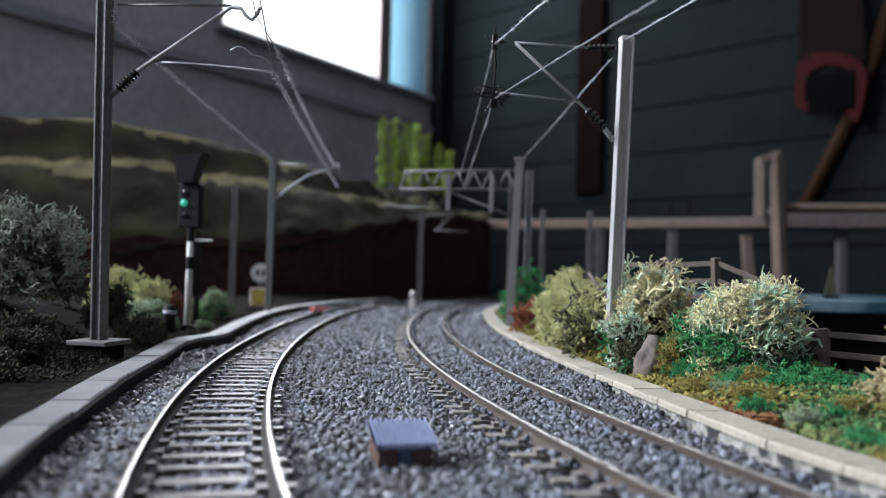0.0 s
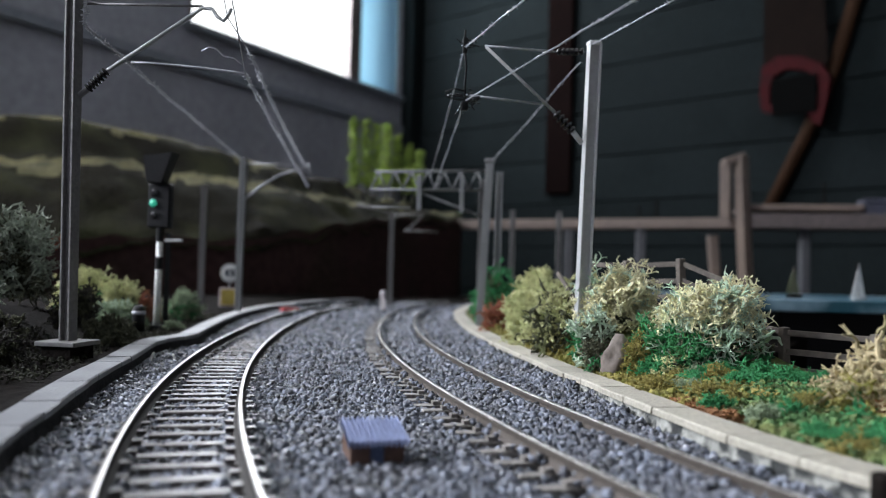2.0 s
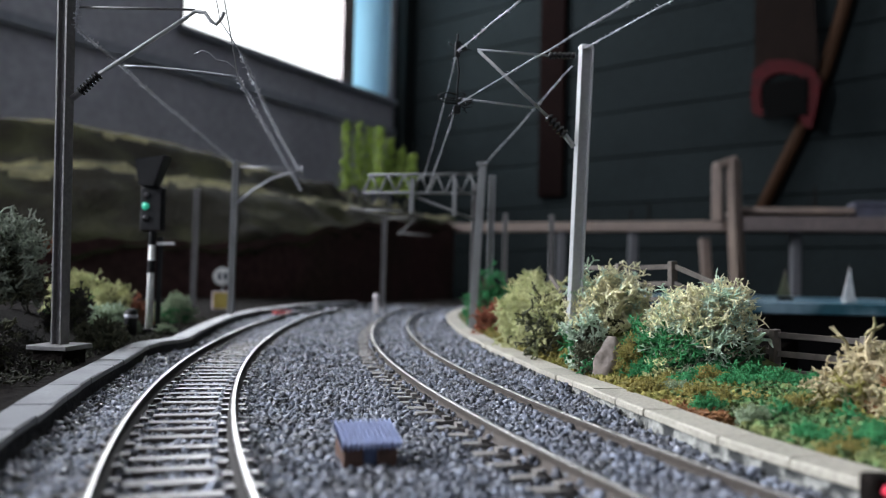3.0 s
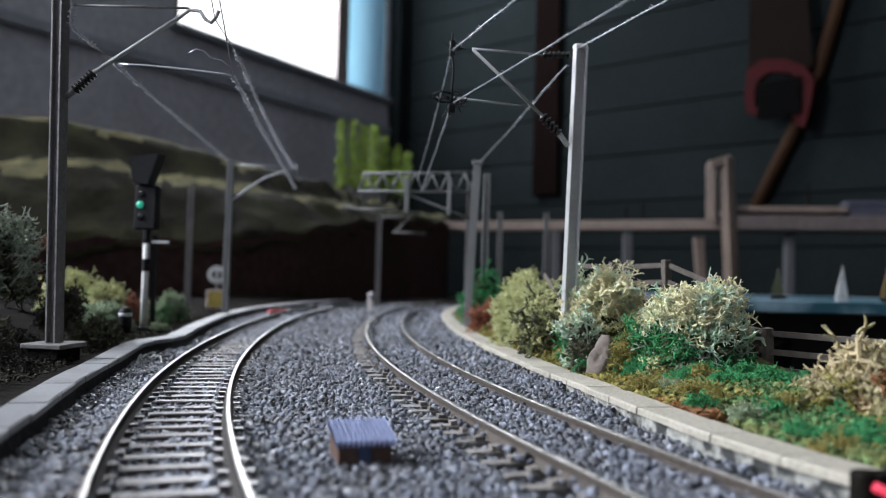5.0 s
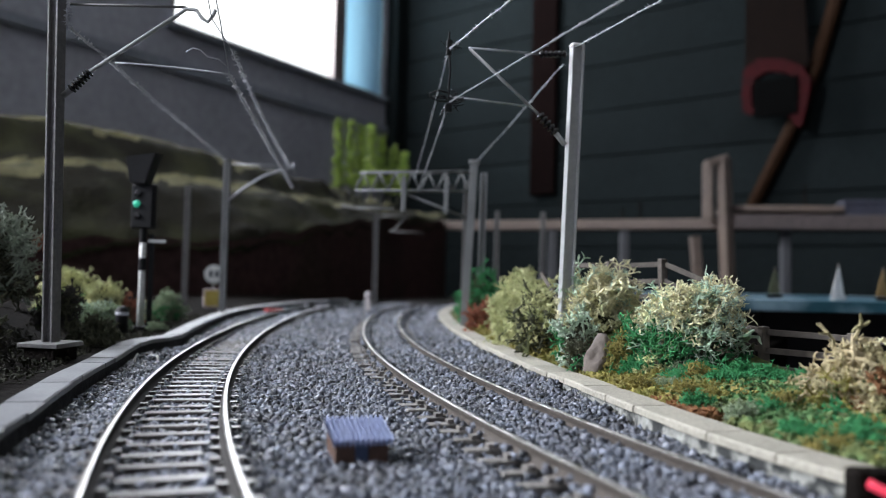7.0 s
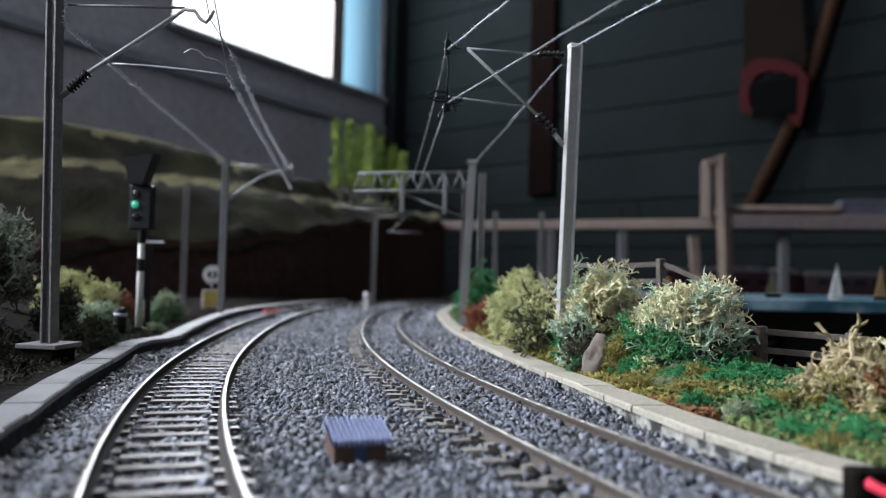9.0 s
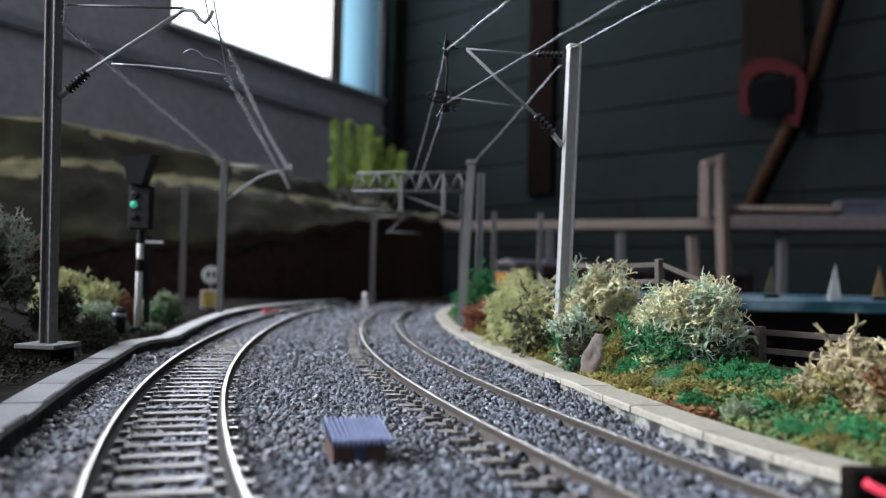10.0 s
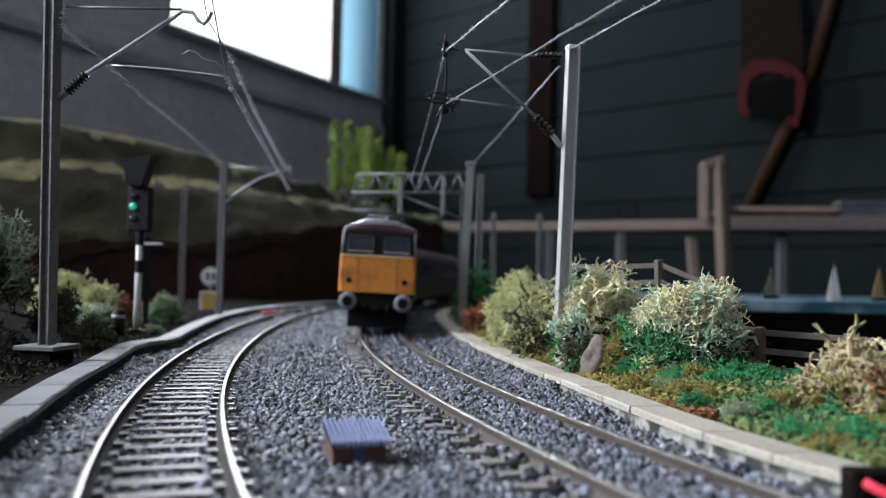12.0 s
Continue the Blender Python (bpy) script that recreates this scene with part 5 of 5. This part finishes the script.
def small_things():
    t = thing("ground_lamp", -116.5, 287, 2.0, 0, "black bollard lamp with a pale cap behind the kerb", "lamp")
    part("body", lathe([(2.2, -2), (2.2, 7.6), (1.5, 8.6), (0.4, 9)], 16), M_BLACK, t, smooth=True)
    part("band", lathe([(2.35, 5.6), (2.35, 6.8)], 16), surface("pale cap", (0.45, 0.46, 0.52), 0.4), t, "pale metal band", smooth=True)
    t = thing("marker_post", -58, 600, -4.5, 0, "small whitish marker post between the tracks", "post")
    part("post", box(-2.0, 2.0, -1.5, 1.5, 0, 12, 0.5), surface("chalky paint", (0.5, 0.46, 0.46), 0.7), t)
    part("knob", lathe([(1.6, 12), (2.6, 13.5), (2.4, 16), (1.0, 17.2)], 14), surface("chalky knob", (0.5, 0.46, 0.48), 0.7), t, smooth=True)
    t = thing("red_marker", -113, 526, -1.5, 30, "small flat red marker on the far track", "marker")
    part("plate", box(-5.5, 5.5, -4, 4, 0, 2.6, 0.4), surface("dull red paint", (0.36, 0.05, 0.05), 0.6), t)
    bm = bmesh.new()
    pts = [Vector((3.4 * math.cos(a), 1.2 * math.sin(a) * 0.4, 2.6 * math.sin(a) + 2.2)) for a in [radians(d) for d in range(140, 410, 18)]]
    tube(pts, 0.32, 6, bm)
    tagged(part("curled_fibre", bm, surface("white nylon", (0.75, 0.75, 0.72), 0.4), at=pose(-0.0865, 0.232, -0.0042), smooth=True), "curled white plastic fibre lying on the ballast", "fibre")
    t = thing("red_wagon_lamp", 47.8, 92.2, -4.6, 0, "dark block with a glowing red strip at the kerb's end", "lamp")
    part("block", box(0, 13, 0, 3.2, 0, 7.4, 0.6), M_EARTH, t)
    part("red_strip", tube([(1.3, -0.4, 6.1), (12, -0.4, 0.9)], 0.55, 10), glowing("red strip", (0.70, 0.05, 0.09), 0.35), t, "glowing red strip", smooth=True)
    # fine stray twigs on the ballast
    rng = random.Random(21)
    bm = bmesh.new()
    for k in range(26):
        x, y, th = at_run(KERB_R, rng.uniform(20, 180)) if k % 2 else at_run(KERB_L, rng.uniform(60, 220))
        o = -rng.uniform(1, 5) if k % 2 else rng.uniform(1, 6)
        c = Vector((x + o, y, -3.1))
        d = Vector((rng.gauss(0, 1), rng.gauss(0, 1), 0)).normalized() * rng.uniform(1, 3)
        tube([c - d, c + Vector((0, 0, 0.4)), c + d], 0.16, 4, bm)
    tagged(part("stray_twigs", bm, M_DARK), "stray dry twigs lying on the ballast", "twigs", kind="stuff")


def harbour():
    # pale second tone paints the whitish reflection streaks on the water
    w = surface("painted sea", (0.03, 0.11, 0.16), 0.3, grain=60, stain=14, stains=0.8, second=(0.42, 0.50, 0.56), bump=0.5, depth=0.002)
    t = thing("harbour_board", 0, 0, 0, 0, "turquoise painted sea board on a dark trestle", "board")
    part("water", box(150, 760, 452, 900, 11, 15, 0.8), w, t)
    # the rim's white-blue highlights are painted by its pale second tone
    part("rim", box(148, 762, 446, 451.5, 9.6, 16.4, 0.8), surface("turquoise rim", (0.012, 0.065, 0.088), 0.5, grain=90, stain=22, stains=0.9, second=(0.20, 0.30, 0.36), edge=(0.5, 0.66)), t, "turquoise rim")
    part("trestle", box(200, 720, 500, 860, FLOOR_Z, 10.9, 2), M_BLACK, t, "dark trestle")
    for x, y, h, m, label in ((277.5, 560, 25, M_WHITEP, "white"), (320, 580, 24, surface("ochre sail", (0.32, 0.20, 0.07), 0.7), "ochre"), (245, 590, 22, surface("olive sail", (0.09, 0.10, 0.05), 0.7), "olive")):
        b = thing("sailing_boat", x, y, 15.2, 12, "tiny sailing boat with a %s sail on the painted sea" % label, "boat", "sailing boats")
        bm = bmesh.new()
        prof = [(-6.5, 0), (-4, 1.5), (0, 2), (5, 1.4), (8, 0)]
        lo = [bm.verts.new((px * 0.85, s * wy * 0.7, 0)) for s in (1, -1) for px, wy in prof]
        hi = [bm.verts.new((px, s * wy, 2.4)) for s in (1, -1) for px, wy in prof]
        n = len(prof)
        for k in range(n - 1):
            bm.faces.new((lo[k], lo[k + 1], hi[k + 1], hi[k]))
            bm.faces.new((lo[n + k + 1], lo[n + k], hi[n + k], hi[n + k + 1]))
            bm.faces.new((hi[k], hi[k + 1], hi[n + k + 1], hi[n + k]))
        bmesh.ops.recalc_face_normals(bm, faces=bm.faces[:])
        part("hull", bm, M_WHITEP if label == "white" else M_REDWOOD, b)
        part("mast", lathe([(0.35, 2), (0.25, h + 1)], 8), M_PINE, b)
        bm = bmesh.new()
        v = [bm.verts.new(p) for p in ((-5.6, -0.2, 3), (5.0, -0.2, 3), (0.6, -0.2, h), (-5.6, 0.2, 3), (5.0, 0.2, 3), (0.6, 0.2, h))]
        for f in ((0, 1, 2), (5, 4, 3), (0, 3, 4, 1), (1, 4, 5, 2), (2, 5, 3, 0)):
            bm.faces.new([v[i] for i in f])
        part("sail", bm, m, b)


signal()
speed_sign()
hut()
fence()
small_things()
harbour()

# ---- the electric locomotive ----
M_LYEL = surface("warning yellow paint", (0.60, 0.22, 0.035), 0.42, grain=500, vary=0.12, stain=95, stains=0.75, second=(0.20, 0.065, 0.015), edge=(0.52, 0.74), bump=0.1)
M_LMAR = surface("dark maroon paint", (0.040, 0.011, 0.015), 0.4, grain=900, stain=120, stains=0.3, bump=0.1)
M_LROOF = surface("grey roof paint", (0.13, 0.13, 0.165), 0.3, grain=900, stain=120, stains=0.3, bump=0.1)
M_LBLK = surface("black underframe", (0.009, 0.009, 0.009), 0.7, grain=900, spec=0.12)
M_LGLASS = surface("dark cab glass", (0.02, 0.024, 0.03), 0.08, bump=0.0, grain=400)
M_BUFF = surface("steel buffer rim", (0.19, 0.19, 0.20), 0.6, metal=0.0, grain=900)


def body_ring(y, half, z0, waist, eave, top, inset):
    """Half a body section: a tumblehome side and a domed roof."""
    return [(-half, y, z0), (-half, y, waist), (-half + inset, y, eave), (-half + inset + 3.2, y, eave + (top - eave) * 0.55), (-half * 0.42, y, top - 0.7), (0, y, top),
            (half * 0.42, y, top - 0.7), (half - inset - 3.2, y, eave + (top - eave) * 0.55), (half - inset, y, eave), (half, y, waist), (half, y, z0)]


def locomotive():
    t = thing("locomotive", 0, 0, 0, 0, "dark maroon electric locomotive with a yellow front", "locomotive")
    half, n = 17.3, 11
    F = -115.0
    # side walls and roof as one shell; the front leans back above the waist
    bm = bmesh.new()
    secs = [body_ring(F + 5.4, half - 0.6, 14, 34, 45, 50.4, 1.6), body_ring(F + 14, half, 14, 34, 45, 51.6, 1.4), body_ring(-F - 14, half, 14, 34, 45, 51.6, 1.4), body_ring(-F - 4, half - 0.6, 14, 34, 45, 50, 1.8)]
    rings = [[bm.verts.new(p) for p in s] for s in secs]
    for a, b in zip(rings, rings[1:]):
        for k in range(n):
            f = bm.faces.new((a[k], b[k], b[(k + 1) % n], a[(k + 1) % n]))
            f.material_index = 1 if 2 <= k <= 7 else 0
    bm.faces.new(rings[0])
    bm.faces.new(rings[-1][::-1])
    bmesh.ops.recalc_face_normals(bm, faces=bm.faces[:])
    part("body_shell", bm, [M_LMAR, M_LROOF], t, "dark maroon sides under a grey roof")

    def face(name, pts, thick, material, label, bevel=0.25):
        bm = bmesh.new()
        f = bm.faces.new([bm.verts.new(p) for p in pts])
        r = bmesh.ops.extrude_face_region(bm, geom=[f])
        for v in r["geom"]:
            if isinstance(v, bmesh.types.BMVert):
                v.co.y += thick
        bmesh.ops.recalc_face_normals(bm, faces=bm.faces[:])
        if bevel:
            bmesh.ops.bevel(bm, geom=bm.edges[:], offset=bevel, segments=2, affect="EDGES")
        return part(name, bm, material, t, label)

    # nose: yellow lower panel, dark window band, roof dome over it
    bm = bmesh.new()
    bot = [(-17.2, F + 6), (-16.5, F + 0.9), (-15.4, F + 0.25), (-8, F), (8, F), (15.4, F + 0.25), (16.5, F + 0.9), (17.2, F + 6)]
    lo = [bm.verts.new((x, y, 17.6)) for x, y in bot]
    mid = [bm.verts.new((x, y, 33.2)) for x, y in bot]
    hi = [bm.verts.new((x * 0.985, y + 0.5, 34.2)) for x, y in bot]
    for a, b in ((lo, mid), (mid, hi)):
        for k in range(7):
            bm.faces.new((a[k], a[k + 1], b[k + 1], b[k]))
    bm.faces.new(lo[::-1])
    bm.faces.new(hi)
    bmesh.ops.recalc_face_normals(bm, faces=bm.faces[:])
    nose = part("nose_panel", bm, M_LYEL, t, "yellow warning panel")
    bm = bmesh.new()
    cols = bot[:3] + [(-8, F), (-3, F), (3, F), (8, F)] + bot[5:]
    crown = lambda x: 1 - (x / 17.2) ** 2
    rows = []
    for kx, dy, z, lift in ((0.975, 0.6, 34.2, 0), (0.955, 1.9, 43.6, 0.9), (0.955, 1.7, 44.4, 1.5), (0.96, 2.3, 45.6, 2.6), (0.95, 3.6, 46.4, 3.6), (0.93, 6.5, 46.6, 4.4), (0.92, 14, 46.8, 4.7)):
        rows.append([bm.verts.new((x * kx, y + dy, z + lift * crown(x))) for x, y in cols])
    for i, (p, q) in enumerate(zip(rows, rows[1:])):
        for k in range(len(cols) - 1):
            bm.faces.new((p[k], p[k + 1], q[k + 1], q[k])).material_index = (0, 1, 1, 2, 2, 2)[i]
    bm.faces.new(rows[0][::-1])
    bmesh.ops.recalc_face_normals(bm, faces=bm.faces[:])
    part("cab_front", bm, [M_LBLK, M_LMAR, M_LROOF], t, "black window surround with a maroon brow", smooth=False)
    for sx in (-1, 1):
        w = [(sx * 2.4, F + 0.45, 35.8), (sx * 13.6, F + 0.6, 35.8), (sx * 13.2, F + 1.5, 42.4), (sx * 2.4, F + 1.35, 42.4)]
        pane = face("windscreen", w, 0.5, M_LGLASS, "dark cab windscreen", 0.1)
        part("window_frame", tube([(x, y - 0.1, z) for x, y, z in w + w[:1]], 0.24, 5), surface("dark frame", (0.05, 0.05, 0.055), 0.5), pane, "thin dark window frame")
        part("window_sill", box(sx * 8 - 5.6, sx * 8 + 5.6, F + 0.05, F + 0.5, 35.2, 35.7, 0), surface("pale sill", (0.4, 0.4, 0.42), 0.5), pane, "pale sill line")
        part("wiper", tube([(sx * 6, F + 0.6, 34.8), (sx * 9, F + 1.3, 40)], 0.16, 4), M_LBLK, pane, "black wiper")
        m = Matrix.Translation((sx * 12.2, F + 0.9, 22.6)) @ Matrix.Rotation(math.pi / 2, 4, "X")
        part("marker_light", lathe([(1.25, 0), (1.25, 0.9), (0.9, 1.1)], 14, m=m), M_LBLK, nose, "dark round marker light", smooth=True)
        m = Matrix.Translation((sx * 12.0, F + 2.0, 13.6)) @ Matrix.Rotation(math.pi / 2, 4, "X")
        buff = part("buffer", lathe([(1.5, 0), (1.5, 5.2), (3.9, 5.6), (4.0, 6.3), (3.2, 6.8)], 22, m=m), M_BUFF, t, "steel rimmed round buffer", smooth=True)
        m = Matrix.Translation((sx * 12.0, F - 4.9, 13.6)) @ Matrix.Rotation(math.pi / 2, 4, "X")
        part("buffer_face", lathe([(2.2, 0), (2.2, 0.35)], 18, m=m), M_LBLK, buff, "black greased centre")
        part("handrail", tube([(sx * 15.6, F + 0.6, 19.5), (sx * 15.9, F + 0.2, 26), (sx * 15.6, F + 0.7, 32)], 0.22, 5), M_LYEL, nose)
    part("seam", box(-8.8, -8.5, F - 0.12, F + 0.2, 18, 33, 0), surface("panel seam", (0.34, 0.14, 0.03), 0.7), nose, "dark panel seam")
    part("seam", box(8.5, 8.8, F - 0.12, F + 0.2, 18, 33, 0), surface("panel seam", (0.34, 0.14, 0.03), 0.7), nose, "dark panel seam")
    part("waist_strip", box(-15.4, 15.4, F - 0.25, F + 0.6, 33.3, 34.0, 0.1), surface("pale strip", (0.5, 0.42, 0.3), 0.5), t, "pale strip above the yellow panel")
    part("buffer_beam", box(-16.4, 16.4, F + 1.4, F + 6, 10.6, 17.4, 0.4), M_LBLK, t, "black buffer beam")
    part("valance", box(-12.6, 12.6, F + 6, F + 10, 2.0, 10.5, 0.6), M_LBLK, t, "black valance below the buffers")
    for sx in (-1, 1):
        part("cab_pillar", tube([(sx * 16.3, F + 1.6, 34.4), (sx * 15.7, F + 2.9, 44.6)], 0.5, 6), surface("dull silver pillar", (0.26, 0.26, 0.28), 0.5), t, "dull silver corner pillar", smooth=True)
        part("brake_hose", tube([(sx * 5.2, F + 1.2, 12.5), (sx * 5.4, F - 1.2, 9.5), (sx * 4.8, F - 0.6, 6)], 0.45, 6), M_LBLK, t, "black brake hose", smooth=True)
    part("coupling", box(-1.6, 1.6, F - 4.5, F + 2, 9.6, 11.4, 0.3), M_LBLK, t)
    part("roof_box", box(-6, 5, F + 8, F + 20, 50.6, 52.4, 0.6), M_LROOF, t)
    part("roof_rib", box(2.2, 3.2, F + 4.6, F + 12, 49.6, 51.9, 0.3), surface("pale rib", (0.5, 0.5, 0.55), 0.4), t, "pale roof rib")
    part("underframe", box(-14, 14, F + 8, -F - 6, 9.0, 13.8, 0.6), M_LBLK, t)
    for cy in (-66, 66):
        bogie = part("bogie", box(-13.4, 13.4, cy - 28, cy + 28, 3.4, 9.2, 0.6), M_LBLK, t, "black bogie frame")
        part("snow_guard", box(-13, 13, cy - 33 if cy < 0 else cy + 31, cy - 31 if cy < 0 else cy + 33, 1.6, 7.5, 0.3), M_LBLK, bogie)
        for wy in (cy - 21, cy + 21):
            for sx in (-1, 1):
                m = Matrix.Translation((sx * 7.2, wy, 7.2)) @ Matrix.Rotation(sx * math.pi / 2, 4, "Y")
                wheel = part("wheel", lathe([(8.0, 0), (8.0, 0.5), (7.2, 0.7), (7.15, 2.6), (5.6, 2.8), (5.4, 2.2), (1.6, 2.2), (1.6, 3.2)], 26, m=m), M_BUFF, bogie, "steel wheel", smooth=True)
    for y in (-20, 10, 40):
        part("roof_equipment", box(-7, 7, y - 10, y + 10, 51.2, 54.2, 0.8), M_LROOF, t)
    part("pantograph_arm", tube([(0, -40, 52), (0, -62, 56), (0, -34, 58)], 0.6, 6), M_LBLK, t, "folded black pantograph")
    part("pantograph_head", tube([(-11, -34, 57.4), (-8, -34, 58.4), (8, -34, 58.4), (11, -34, 57.4)], 0.5, 6), M_LBLK, t)
    for y in (-70, -30, 10, 50):
        for sx in (-1, 1):
            part("side_grille", box(sx * 16.8 if sx > 0 else -17.4, 17.4 if sx > 0 else -16.8, y - 12, y + 12, 36 - 10, 33, 0.1), M_LBLK, t)
    return t


def coach():
    """The first coach of the train, dark against the dark board."""
    t = thing("passenger_coach", 0, 0, 0, 0, "dark maroon passenger coach coupled behind the locomotive", "coach")
    half, n, E = 16.6, 11, 132.0
    bm = bmesh.new()
    rings = [[bm.verts.new(p) for p in body_ring(y, half - d, 10, 30, 41, top, 1.4)] for y, d, top in ((-E, 0.5, 48.6), (-E + 3, 0, 49.4), (E - 3, 0, 49.4), (E, 0.5, 48.6))]
    for a, b in zip(rings, rings[1:]):
        for k in range(n):
            bm.faces.new((a[k], b[k], b[(k + 1) % n], a[(k + 1) % n])).material_index = 1 if 2 <= k <= 7 else 0
    bm.faces.new(rings[0])
    bm.faces.new(rings[-1][::-1])
    bmesh.ops.recalc_face_normals(bm, faces=bm.faces[:])
    part("body_shell", bm, [M_LMAR, surface("soot-grey coach roof", (0.05, 0.05, 0.055), 0.6, grain=600, stain=90)], t, "dark maroon sides under a sooty roof")
    for sx in (-1, 1):
        for k in range(9):
            y = -104 + 26 * k
            part("window", box(sx * 16.2 - 0.5, sx * 16.2 + 0.5, y - 8.5, y + 8.5, 27, 38, 0.3), M_LGLASS, t, "dark coach window")
        for y in (-120, 120):
            part("door", box(sx * 16.5 - 0.35, sx * 16.5 + 0.35, y - 5, y + 5, 12, 39, 0.2), M_LMAR, t)
    for y in (-E - 4, E):
        part("gangway", box(-5.5, 5.5, y, y + 4, 12, 42, 0.8), M_LBLK, t, "black gangway bellows")
    part("underframe", box(-12.5, 12.5, -E + 6, E - 6, 6.5, 10, 0.5), M_LBLK, t)
    for cy in (-88, 88):
        bogie = part("bogie", box(-13, 13, cy - 24, cy + 24, 3.4, 8, 0.6), M_LBLK, t, "black bogie frame")
        for wy in (cy - 17, cy + 17):
            for sx in (-1, 1):
                m = Matrix.Translation((sx * 7.2, wy, 6.2)) @ Matrix.Rotation(sx * math.pi / 2, 4, "Y")
                part("wheel", lathe([(7.0, 0), (7.0, 0.5), (6.2, 0.7), (6.15, 2.6), (4.6, 2.8), (4.4, 2.2), (1.6, 2.2), (1.6, 3.2)], 24, m=m), M_BUFF, bogie, "steel wheel", smooth=True)
    return t


LOCO = locomotive()
COACH = coach()
START_S, SPEED = 222.0, 351.0        # where the front comes to at the end, and millimetres a second
LAST_S = 4180.0                      # where the train waits before it sets off


def on_track(t, behind, near, far, cant):
    """The pose of a vehicle whose bogies stand near and far behind its front."""
    front = min(START_S + SPEED * (12.0 - t), LAST_S) + behind
    a, b = on_line(RIGHT, front + near), on_line(RIGHT, front + far)
    return pose((a[0] + b[0]) / 2 * MM, (a[1] + b[1]) / 2 * MM, 0, 0, cant, -math.degrees(math.atan2(b[0] - a[0], b[1] - a[1])))


def motions():
    walk(LOCO, [(k * 0.2, on_track(k * 0.2, 0, 49, 181, 1.8)) for k in range(61)])
    walk(COACH, [(k * 0.2, on_track(k * 0.2, 238, 44, 220, 1.8)) for k in range(61)])


motions()
